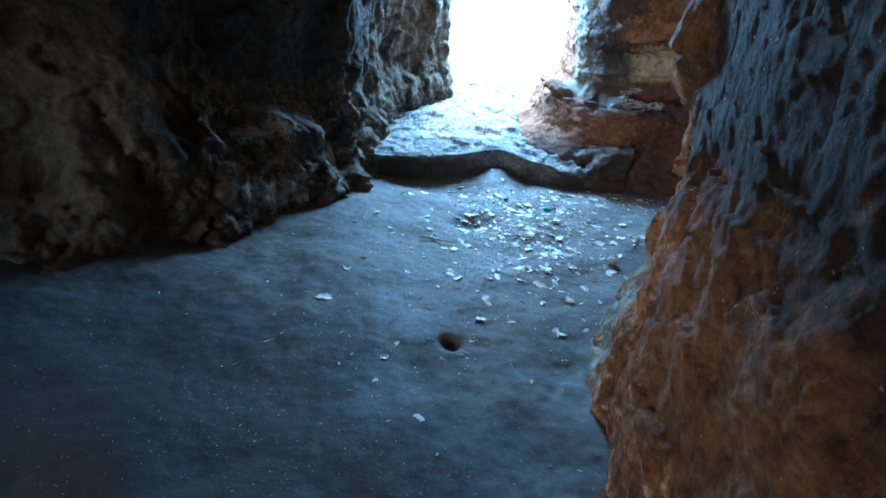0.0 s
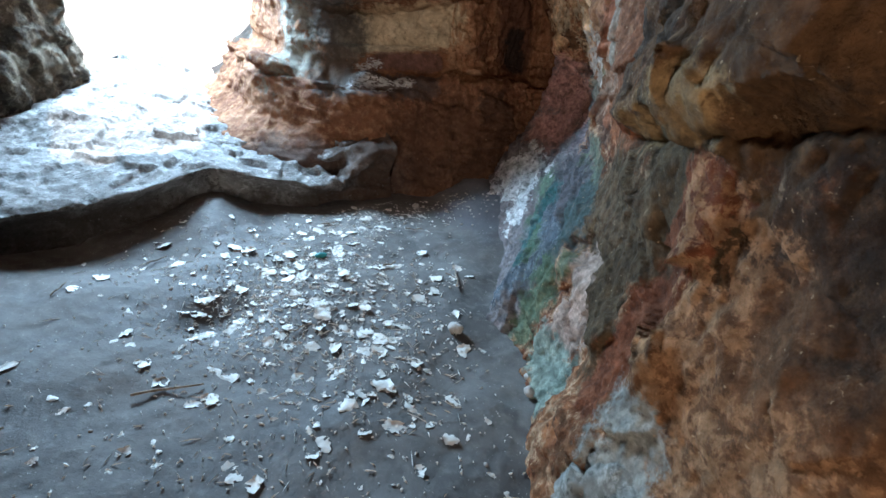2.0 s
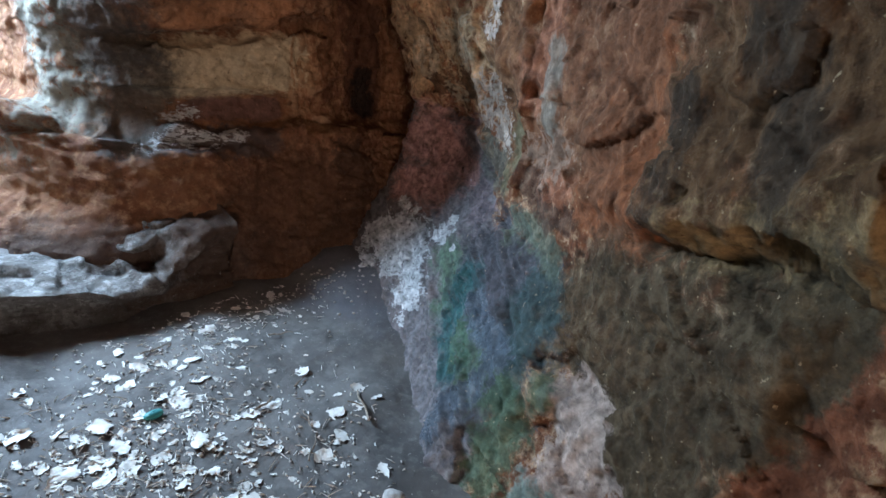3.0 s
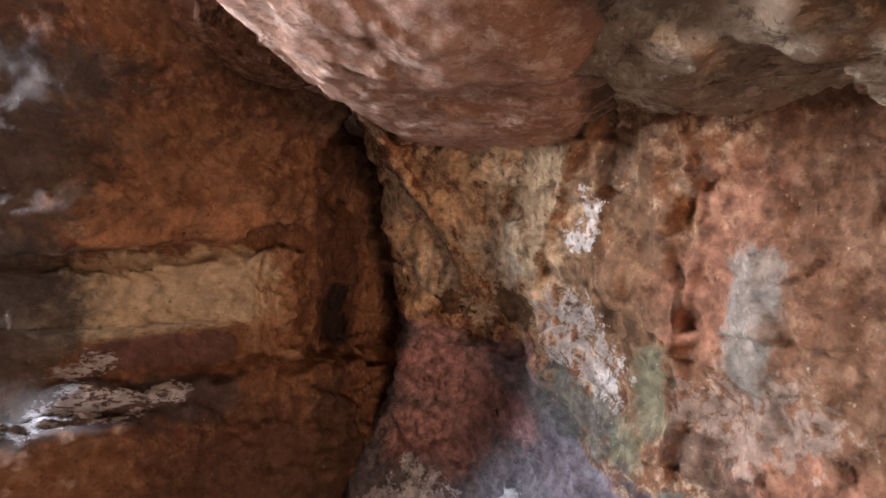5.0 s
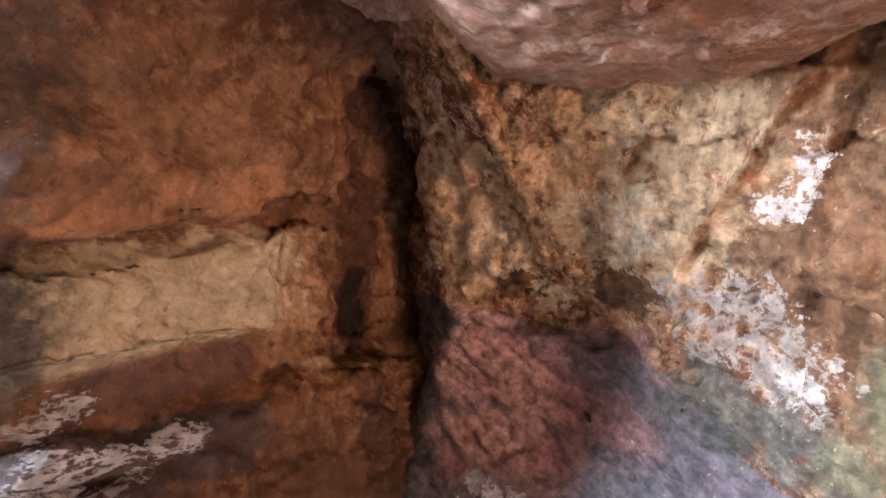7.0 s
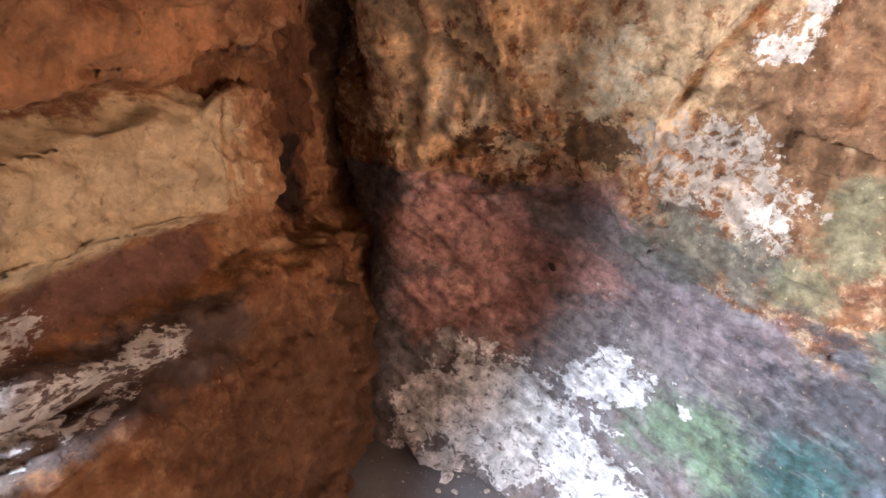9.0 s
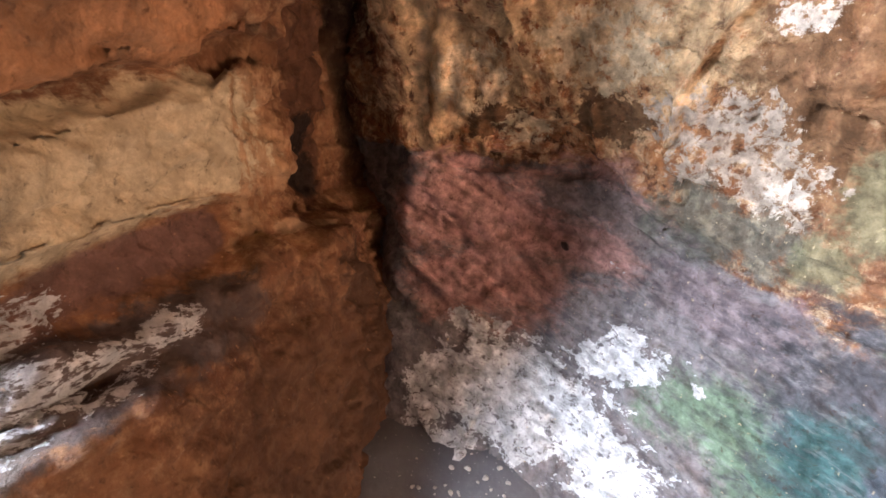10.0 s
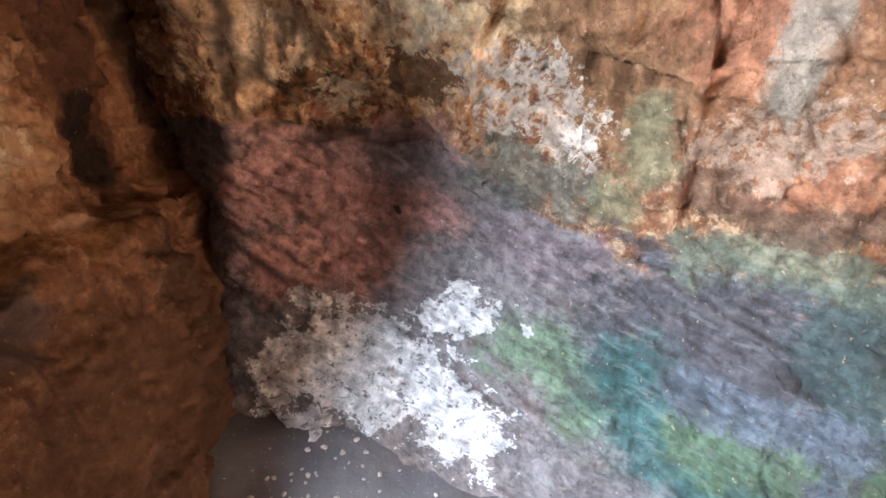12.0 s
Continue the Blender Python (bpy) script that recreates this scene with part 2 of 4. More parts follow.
def seam_height(y):
    """Where the wall's foot turns into the sloping apron of bedded rock."""
    return np.interp(y, [3.0, 3.2, 3.32, 3.5, 3.56, 3.63, 3.7, 3.78, 3.87, 4.0, 4.07, 4.15, 4.4, 4.9], [0.9, 0.84, 0.8, 0.8, 0.84, 0.79, 0.83, 0.86, 0.9, 1.0, 1.07, 1.12, 1.1, 1.13])


def on_apron(P):
    x, y, z = P.T
    return np.minimum(np.clip((seam_height(y) - z) / 0.12, -1.5, 1.5), np.clip((y - 3.2) / 0.2, -1.5, 1.5))


cloud = dict(ragged=2.4, scale=4.5, edge=0.7)
flaky = dict(ragged=2.2, scale=8.0, edge=0.16, patchy=0.47)
mottled = dict(ragged=2.0, scale=7.0, edge=0.4, patchy=0.48)

# the spur
east_stains_and_shade = [
    ([([(1.45, -1.5, 0.8), (1.45, 1.0, 0.8), (1.5, 1.95, 0.8)], 0.75)], (0.2, 0.095, 0.045), cloud),
    # top of the spur, painted near black to hold it in shade
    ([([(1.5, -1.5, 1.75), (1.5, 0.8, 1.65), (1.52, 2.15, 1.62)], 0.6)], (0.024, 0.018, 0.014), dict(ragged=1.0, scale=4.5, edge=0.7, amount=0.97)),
    ([([(1.6, 2.3, 1.45), (1.9, 2.75, 1.4)], 0.34)], (0.14, 0.07, 0.03), cloud),
    ([([(1.56, 2.4, 1.3), (1.8, 2.62, 1.22), (1.9, 2.75, 1.18)], 0.09)], (0.4, 0.25, 0.115), dict(ragged=2.0, scale=7.0, edge=0.6)),
    ([([(1.93, 2.86, 1.13), (1.93, 2.86, 1.45)], 0.06), ([(1.72, 2.6, 1.28), (1.78, 2.72, 1.6)], 0.06)], (0.055, 0.038, 0.025), dict(ragged=2.4, scale=8.0, edge=0.8, stretch=0.3, amount=0.8)),
    ([([(2.16, 3.1, 1.1), (2.03, 2.93, 1.1)], 0.11), ([(2.12, 3.05, 1.2), (2.1, 3.05, 1.6)], 0.14)], (0.33, 0.105, 0.04), dict(ragged=1.5, scale=6.0, edge=0.35)),
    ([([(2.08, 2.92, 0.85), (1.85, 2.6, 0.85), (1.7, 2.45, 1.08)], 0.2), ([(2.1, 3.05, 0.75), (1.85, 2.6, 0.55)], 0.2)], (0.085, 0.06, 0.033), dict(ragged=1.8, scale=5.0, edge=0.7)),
    ([([(1.64, 2.33, 1.14), (1.67, 2.38, 0.9), (1.72, 2.43, 0.7), (1.68, 2.46, 0.4)], 0.085)], (0.22, 0.07, 0.032), dict(ragged=1.2, scale=6.0, edge=0.3)),
    ([([(1.6, 2.25, 1.0), (1.58, 2.2, 0.6)], 0.15), ([(1.52, 2.1, 0.5), (1.48, 1.9, 0.7)], 0.18)], (0.44, 0.23, 0.115), mottled),
    ([([(2.02, 2.95, 0.52), (1.95, 2.83, 0.42), (1.93, 2.9, 0.22)], 0.12)], (0.5, 0.36, 0.29), dict(ragged=1.8, scale=8.0, edge=0.3)),
    ([([(1.58, 2.27, 0.45), (1.49, 2.2, 0.25), (1.46, 2.15, 0.03)], 0.12)], (0.4, 0.4, 0.36), dict(ragged=2.2, scale=8.0, edge=0.6)),
    ([([(1.86, 2.68, 0.1), (1.95, 2.92, 0.12)], 0.13)], (0.3, 0.37, 0.31), dict(ragged=1.8, scale=8.0, edge=0.4)),
]
# the apron
east_stains_and_shade += [
    (on_apron, (0.22, 0.208, 0.217), dict(ragged=0.7, scale=7.0, edge=0.25)),
    ([([(3.42, 4.75, 0.92), (3.32, 4.4, 0.88), (3.15, 4.12, 0.94)], 0.2), ([(3.3, 4.7, 0.64), (3.2, 4.4, 0.68)], 0.17)], (0.55, 0.29, 0.25), dict(ragged=2.0, scale=5.0, edge=0.9, stretch=2.2)),
    ([([(3.3, 4.3, 1.02), (3.12, 4.08, 1.0), (2.98, 3.95, 0.9)], 0.09)], (0.2, 0.18, 0.175), dict(ragged=2.2, scale=6.0, edge=0.9, stretch=2.2, amount=0.8)),
    ([([(2.95, 3.93, 0.8), (2.68, 3.74, 0.76)], 0.08), ([(2.5, 3.58, 0.6), (2.3, 3.42, 0.5)], 0.1)], (0.27, 0.2, 0.21), dict(ragged=2.4, scale=6.0, edge=0.9, stretch=2.2, amount=0.75)),
    ([([(2.78, 3.95, 0.45), (2.68, 3.85, 0.53), (2.6, 3.8, 0.45), (2.52, 3.77, 0.34)], 0.1)], (0.13, 0.23, 0.135), dict(ragged=2.4, scale=6.0, edge=1.1, amount=0.75)),
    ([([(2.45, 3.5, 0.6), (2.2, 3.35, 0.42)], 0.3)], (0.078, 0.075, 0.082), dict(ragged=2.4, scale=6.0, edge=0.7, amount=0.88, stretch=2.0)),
    ([([(2.53, 3.67, 0.5), (2.44, 3.65, 0.32)], 0.11), ([(2.4, 3.6, 0.28), (2.3, 3.52, 0.3)], 0.13)], (0.04, 0.13, 0.125), dict(ragged=2.2, scale=5.0, edge=1.2, amount=0.85)),
    ([([(2.27, 3.22, 0.7), (2.12, 3.22, 0.45)], 0.13)], (0.055, 0.09, 0.085), dict(ragged=2.2, scale=6.0, edge=1.0, amount=0.85)),
    ([([(3.02, 4.72, 0.27), (3.06, 4.5, 0.39), (2.96, 4.3, 0.37), (2.82, 4.2, 0.3), (2.7, 4.08, 0.2)], 0.125), ([(2.98, 4.52, 0.27), (2.88, 4.36, 0.28)], 0.13), ([(3.18, 4.64, 0.53), (3.12, 4.55, 0.48)], 0.045),
      ([(2.9, 4.07, 0.6), (2.95, 4.17, 0.5), (2.85, 4.02, 0.53)], 0.065), ([(2.86, 4.74, 0.15), (2.86, 4.6, 0.17)], 0.07)], (0.74, 0.73, 0.72), dict(ragged=2.8, scale=11.0, edge=0.16, patchy=0.4, stretch=1.6, amount=1.0)),
    ([([(2.75, 3.94, 0.62), (2.71, 3.9, 0.54)], 0.02), ([(3.16, 4.19, 0.82), (3.05, 4.08, 0.8)], 0.015), ([(2.9, 3.86, 0.85)], 0.018)], (0.68, 0.66, 0.65), dict(ragged=1.6, scale=12.0, edge=0.2)),
    ([([(2.34, 3.54, 0.36), (2.06, 3.14, 0.35), (2.03, 3.14, 0.12)], 0.1), ([(2.04, 3.04, 0.5)], 0.07)], (0.1, 0.15, 0.09), dict(ragged=2.4, scale=7.0, edge=0.9, amount=0.85)),
    ([([(2.4, 3.54, 0.48), (2.15, 3.27, 0.47), (2.1, 3.36, 0.28), (2.05, 3.44, 0.08)], 0.065)], (0.115, 0.135, 0.16), dict(ragged=2.6, scale=9.0, edge=0.6, shine=0.6)),
]
# the niche above it
east_stains_and_shade += [
    # niche back lightened and right wall darkened, correcting the lamps' balance in colour
    ([([(3.15, 4.65, 1.55), (3.05, 4.35, 1.6), (2.8, 4.1, 1.7)], 0.36)], (0.66, 0.43, 0.24), dict(ragged=2.2, scale=6.0, edge=0.5, patchy=0.44, amount=0.75)),
    ([([(2.5, 3.55, 1.3), (2.3, 3.3, 1.35), (2.2, 3.2, 1.7)], 0.36)], (0.25, 0.105, 0.053), dict(ragged=2.4, scale=5.0, edge=0.8, amount=0.85)),
    ([([(2.52, 3.76, 1.78), (2.6, 3.78, 1.55), (2.72, 3.74, 1.32)], 0.2)], (0.27, 0.13, 0.065), dict(ragged=2.6, scale=6.0, edge=0.5, patchy=0.42, stretch=0.5, amount=0.85)),
    ([([(3.28, 4.8, 1.25), (3.15, 4.8, 1.75)], 0.14)], (0.68, 0.44, 0.25), dict(ragged=2.4, scale=7.0, edge=0.5, patchy=0.42, stretch=0.35)),
    ([([(3.26, 4.56, 1.27)], 0.1), ([(3.2, 4.3, 1.36), (3.0, 4.15, 1.3)], 0.08)], (0.13, 0.062, 0.03), dict(ragged=2.4, scale=9.0, edge=0.25)),
    ([([(3.28, 4.46, 1.25)], 0.09), ([(3.24, 4.72, 1.4), (3.2, 4.62, 1.42)], 0.11), ([(3.05, 4.3, 1.52), (2.95, 4.2, 1.5)], 0.13), ([(3.12, 4.28, 1.17)], 0.06)], (0.66, 0.5, 0.33), flaky),
    ([([(2.95, 3.94, 1.02), (2.81, 3.79, 0.98)], 0.11)], (0.15, 0.15, 0.12), dict(ragged=2.6, scale=8.0, edge=0.8, amount=0.8)),
    ([([(2.64, 3.61, 1.05), (2.62, 3.62, 1.22)], 0.075), ([(2.68, 3.68, 0.98)], 0.08)], (0.19, 0.18, 0.105), dict(ragged=2.6, scale=9.0, edge=1.0, amount=0.75)),
    ([([(2.74, 3.76, 1.3), (2.6, 3.82, 1.55), (2.53, 3.8, 1.8)], 0.03), ([(2.69, 3.7, 1.2), (2.6, 3.71, 1.6)], 0.026), ([(2.63, 3.64, 1.3), (2.55, 3.66, 1.7)], 0.024)], (0.15, 0.068, 0.032), dict(ragged=1.4, scale=9.0, edge=0.5, stretch=0.3)),
    ([([(2.88, 4.0, 1.29), (2.83, 3.89, 1.27), (2.79, 3.78, 1.18)], 0.11)], (0.53, 0.42, 0.34), dict(ragged=3.2, scale=10.0, edge=0.2, patchy=0.46)),
    ([([(2.77, 3.75, 1.13)], 0.045), ([(2.66, 3.9, 1.57), (2.62, 3.85, 1.56)], 0.035), ([(2.6, 3.85, 1.6), (2.58, 3.84, 1.7)], 0.03)], (0.68, 0.57, 0.48), dict(ragged=3.4, scale=16.0, edge=0.3, patchy=0.46)),
    ([([(2.52, 3.49, 0.84), (2.4, 3.33, 0.88), (2.3, 3.22, 0.83)], 0.07)], (0.15, 0.175, 0.125), dict(ragged=2.6, scale=8.0, edge=0.9, stretch=2.0, amount=0.8)),
    ([([(2.46, 3.48, 1.4), (2.4, 3.46, 1.65)], 0.11), ([(2.42, 3.37, 1.07), (2.33, 3.26, 1.1)], 0.085)], (0.4, 0.155, 0.085), dict(ragged=2.4, scale=7.0, edge=0.6, amount=0.8)),
    ([([(2.48, 3.46, 1.12), (2.36, 3.3, 1.18)], 0.1)], (0.42, 0.26, 0.18), flaky),
    ([([(2.54, 3.5, 1.02), (2.4, 3.33, 0.95), (2.3, 3.2, 0.97)], 0.055)], (0.13, 0.068, 0.045), dict(ragged=2.8, scale=9.0, edge=0.6, amount=0.8)),
    ([([(2.36, 3.42, 1.5), (2.4, 3.42, 1.24)], 0.055)], (0.32, 0.29, 0.23), dict(ragged=3.0, scale=9.0, edge=0.9, stretch=0.5, amount=0.7)),
    # insides of the two dents, their shade painted in
    ([([(3.22, 4.26, 0.82)], 0.022), ([(2.81, 4.06, 0.45)], 0.02)], (0.03, 0.02, 0.016), dict(ragged=0.8, scale=18.0, edge=0.4)),
]
rock_east = rock_material("niche_sandstone", CREAM, ORANGE, BROWN, [], wet=0.02, streak=0.6, beds=((0.1, -0.36, 0.9), (2.75, 3.9, 0.5), (0.8, 0.9, 0.42)), stains=east_stains_and_shade)

# the banded wall
north_stains_and_shade = [
    ([([(2.05, 5.48, 1.1), (2.45, 5.45, 1.16), (2.68, 5.3, 1.22)], 0.17)], (0.62, 0.48, 0.31), dict(ragged=0.9, scale=5.0, edge=0.3, stretch=2.0)),
    ([([(2.1, 5.38, 1.38), (2.4, 5.36, 1.44), (2.6, 5.33, 1.5)], 0.11)], (0.52, 0.24, 0.12), dict(ragged=2.0, scale=6.0, edge=0.8)),
    ([([(2.2, 5.4, 1.66), (2.5, 5.3, 1.66)], 0.2)], (0.33, 0.165, 0.09), dict(ragged=2.6, scale=4.0, edge=0.9, patchy=0.45)),
    # recess above the shelf, its shade deepened in the colour
    ([([(2.0, 5.42, 0.9), (2.4, 5.44, 0.91), (2.66, 5.36, 0.94)], 0.075)], (0.18, 0.092, 0.075), dict(ragged=1.2, scale=5.0, edge=0.4, stretch=2.0)),
    ([([(2.5, 5.22, 0.79), (2.2, 5.34, 0.76), (1.85, 5.45, 0.76)], 0.12)], (0.1, 0.08, 0.078), dict(ragged=1.6, scale=6.0, edge=0.5)),
    # shelf lip: pale crust, painted whiter where the mouth's light grazes it
    ([([(2.4, 5.27, 0.82), (2.2, 5.35, 0.75), (1.95, 5.42, 0.71)], 0.05), ([(2.25, 5.45, 0.9), (1.95, 5.5, 0.86)], 0.04), ([(2.1, 5.4, 0.8), (1.85, 5.45, 0.8)], 0.04)], (0.62, 0.61, 0.61), dict(ragged=3.0, scale=9.0, edge=0.2, patchy=0.46, stretch=2.6)),
    # corner cleft and the pit in it: shade painted as dark bands
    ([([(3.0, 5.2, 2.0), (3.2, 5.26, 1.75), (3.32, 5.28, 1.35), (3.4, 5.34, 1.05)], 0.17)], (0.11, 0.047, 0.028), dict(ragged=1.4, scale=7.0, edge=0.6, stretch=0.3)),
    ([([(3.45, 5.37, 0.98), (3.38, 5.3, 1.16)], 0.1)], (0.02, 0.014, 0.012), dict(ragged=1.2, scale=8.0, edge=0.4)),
    ([([(2.8, 5.22, 1.35), (2.8, 5.2, 1.05), (2.77, 5.28, 0.9)], 0.09)], (0.42, 0.23, 0.125), dict(ragged=2.8, scale=9.0, edge=0.4, patchy=0.47, stretch=0.35)),
    ([([(2.9, 5.22, 0.91), (3.15, 5.14, 0.9)], 0.03)], (0.42, 0.25, 0.15), dict(ragged=2.0, scale=9.0, edge=0.4)),
    # block beside the cleft, coloured darker to shade it from the southwest lamp
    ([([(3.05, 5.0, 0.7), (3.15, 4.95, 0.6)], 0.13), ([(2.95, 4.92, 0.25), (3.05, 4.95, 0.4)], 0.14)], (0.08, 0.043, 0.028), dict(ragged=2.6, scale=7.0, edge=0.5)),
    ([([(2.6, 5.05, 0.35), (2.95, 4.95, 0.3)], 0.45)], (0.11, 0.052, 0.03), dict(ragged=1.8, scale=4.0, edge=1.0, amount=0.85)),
    ([([(1.72, 5.85, 0.6), (1.7, 5.95, 1.7)], 0.22)], (0.27, 0.255, 0.21), dict(ragged=2.4, scale=6.0, edge=0.6, patchy=0.42)),
    # inner jamb, painted dark as shade because the mouth lamp overlights it
    ([([(1.95, 5.6, 0.4), (1.95, 5.55, 1.0)], 0.2)], (0.1, 0.085, 0.07), dict(ragged=1.8, scale=5.0, edge=0.9, amount=0.85)),
    ([([(1.86, 5.62, 1.2), (1.9, 5.5, 1.8)], 0.22)], (0.085, 0.068, 0.056), dict(ragged=2.0, scale=5.0, edge=0.9)),
]
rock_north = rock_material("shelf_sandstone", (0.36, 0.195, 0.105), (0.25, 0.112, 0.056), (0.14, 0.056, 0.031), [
    # foot beside the ledge's shaded front, darkened to match it
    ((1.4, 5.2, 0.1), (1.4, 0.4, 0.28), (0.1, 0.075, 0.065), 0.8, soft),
], wet=0.04, crusty=0.25, streak=0.3, stains=north_stains_and_shade)
west_stains_and_shade = [
    ([([(-1.5, 2.6, 0.9), (-1.5, 2.6, 0.35)], 0.5)], (0.22, 0.175, 0.115), dict(ragged=2.0, scale=4.0, edge=0.9)),
    # undercut and upper wall, their shade painted in as near black
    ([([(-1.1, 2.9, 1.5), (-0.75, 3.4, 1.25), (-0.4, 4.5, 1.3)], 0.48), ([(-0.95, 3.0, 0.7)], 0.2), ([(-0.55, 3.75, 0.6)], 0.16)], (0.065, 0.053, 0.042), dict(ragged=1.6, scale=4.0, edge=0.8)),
    ([([(-0.78, 3.3, 0.72), (-0.6, 3.45, 0.56)], 0.17)], (0.45, 0.38, 0.3), dict(ragged=2.2, scale=7.0, edge=0.4, patchy=0.42)),
    ([([(-0.4, 4.15, 0.6), (-0.36, 4.15, 0.3)], 0.12), ([(-0.62, 3.25, 0.2), (-0.45, 3.6, 0.18)], 0.12)], (0.42, 0.39, 0.35), dict(ragged=2.2, scale=8.0, edge=0.4, patchy=0.42)),
    # pillar edge, painted pale for the light it catches from the mouth
    ([([(-0.04, 5.3, 1.7), (-0.15, 5.15, 1.1), (-0.24, 4.95, 0.62)], 0.1)], (0.5, 0.46, 0.4), dict(ragged=2.2, scale=8.0, edge=0.5, stretch=0.5)),
]
rock_west = rock_material("west_wall_sandstone", (0.25, 0.205, 0.145), (0.13, 0.1, 0.068), (0.06, 0.045, 0.034), [], wet=0.04, crusty=0.4, stains=west_stains_and_shade)
rock_south = rock_material("south_wall_sandstone", (0.29, 0.24, 0.17), (0.145, 0.112, 0.076), (0.06, 0.045, 0.034), [], wet=0.04, crusty=0.5)
rock_roof = rock_material("roof_sandstone", (0.7, 0.47, 0.35), (0.55, 0.29, 0.19), (0.36, 0.16, 0.09), [
    ((2.25, 3.55, 1.95), (0.35, 0.3, 0.4), (0.16, 0.1, 0.06), 0.85, torn),
], streak=0.15, crusty=0.5)

rock_roof_dark = rock_material("dark_roof_sandstone", (0.62, 0.46, 0.3), (0.46, 0.29, 0.18), (0.25, 0.15, 0.09), [], streak=0.2)
rock_roof_red = rock_material("red_roof_sandstone", (0.42, 0.22, 0.13), (0.3, 0.115, 0.06), (0.15, 0.055, 0.03), [], streak=0.2, crusty=0.5)
rock_pale = rock_material("pale_sandstone", (0.45, 0.43, 0.39), (0.32, 0.31, 0.28), (0.18, 0.17, 0.145), [], streak=0.2)
rock_ledge_grey = rock_material("dusty_ledge_rock_and_shade", (0.42, 0.41, 0.4), (0.3, 0.29, 0.28), (0.16, 0.15, 0.14), [
    # unlit front of the ledge: its shade is put into the colour
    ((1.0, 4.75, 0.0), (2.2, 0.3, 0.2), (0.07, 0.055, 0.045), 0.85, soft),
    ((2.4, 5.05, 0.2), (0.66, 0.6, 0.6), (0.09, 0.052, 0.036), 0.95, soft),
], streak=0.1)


def earth_material():
    g = Graph("cave_earth")
    broad, fine = g.noise(1.6, 6.0, 0.6), g.noise(22.0, 8.0, 0.65)
    c = g.mix(g.step(broad, 0.35, 0.68), (0.085, 0.077, 0.072), (0.17, 0.157, 0.145))
    c = g.mix(g.step(fine, 0.45, 0.72, 0.0, 0.6), c, (0.21, 0.195, 0.18))
    c = g.mix(g.step(g.noise(9.0, 4.0, 0.5), 0.55, 0.72, 0.0, 0.6), c, (0.07, 0.062, 0.057))
    c = g.mix(g.math("MULTIPLY", g.zone((2.9, 4.45, 0.1), (0.5, 0.5, 0.3), **soft), 0.7), c, (0.12, 0.12, 0.135))
    # near floor outside the mouth's beam: shade painted into the earth
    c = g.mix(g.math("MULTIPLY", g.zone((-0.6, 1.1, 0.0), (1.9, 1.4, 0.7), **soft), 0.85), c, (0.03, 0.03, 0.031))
    specks = g.noise(95.0, 3.0, 0.5)
    c = g.mix(g.step(specks, 0.67, 0.75, 0.0, 0.8), c, (0.5, 0.48, 0.45))
    return g.finish(c, g.step(broad, 0.3, 0.7, 0.62, 0.85), [(fine, 0.35, 0.012), (g.noise(70.0, 5.0, 0.6), 0.4, 0.006), (g.noise(220.0, 3.0, 0.6), 0.3, 0.003)])


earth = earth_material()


def plain_material(name, colours, rough=0.8, grain=30.0, bump=0.004):
    """Two tones over grain, with the tone of each object its own."""
    g = Graph(name)
    info = g.tree.nodes.new("ShaderNodeObjectInfo")
    c = g.mix(g.step(g.noise(grain, 5.0, 0.6), 0.35, 0.68), colours[0], colours[1])
    c = g.mix(g.math("MULTIPLY", info.outputs["Random"], 0.75), c, colours[2])
    return g.finish(c, rough, [(g.noise(grain * 2.5, 5.0, 0.6), 0.5, bump)])


leaf_pale = plain_material("dry_leaf", ((0.66, 0.61, 0.54), (0.84, 0.82, 0.78), (0.72, 0.68, 0.62)), 0.5, 45.0)
twig_bark = plain_material("twig_bark", ((0.2, 0.15, 0.11), (0.42, 0.35, 0.28), (0.12, 0.09, 0.07)), 0.8, 60.0)
pebble_stone = plain_material("pebble", ((0.34, 0.31, 0.28), (0.5, 0.47, 0.43), (0.3, 0.26, 0.23)), 0.85, 50.0)
scrap_teal = plain_material("scrap", ((0.03, 0.2, 0.2), (0.06, 0.32, 0.3), (0.05, 0.25, 0.25)), 0.5, 40.0)
outside_soil = plain_material("outside_soil", ((0.36, 0.31, 0.24), (0.5, 0.45, 0.36), (0.45, 0.4, 0.32)), 0.9, 6.0, 0.02)

# ---- the cave ----


def rough_rock(P, big=0.07, mid=0.035, small=0.012, facets=0.03, seed=0, size=1.0):
    flat = P * np.array([1, 1, 1.5])
    return (big * fbm(flat * 1.7 / size, 3, seed) + facets * chips(flat * 4.3 / size + 0.35 * vnoise(P * 5, seed + 3)[:, None], seed + 11)
            + mid * ridged(P * 4.5 / size, 4, seed + 20) * 0.5 + small * fbm(P * 19 / size, 4, seed + 30))


def tapered(u, edge=0.02):
    return np.minimum(ramp(u, 0, edge), ramp(1 - u, 0, edge))


# East wall: spur, apron and niche, as one run of rock. The line stands at z = 1.1.
EAST = [(1.5, -3.2), (1.42, 0.0), (1.43, 1.6), (1.57, 2.3), (1.86, 2.7), (2.06, 2.93), (2.48, 3.46), (2.71, 3.78), (3.13, 4.07), (3.36, 4.35), (3.42, 4.65), (3.42, 4.88), (3.7, 5.02), (4.1, 5.3)]
EAST_FOOT = [0.05, 0.04, 0.04, 0.1, 0.1, 0.2, 0.3, 0.31, 0.58, 0.7, 0.66, 0.5, 0.2, 0.1]
EAST_LEAN = [0.3, 0.2, 0.05, 0.05, 0.1, 0.12, 0.2, 0.28, 0.5, 0.74, 0.7, 0.32, 0.1, 0.1]


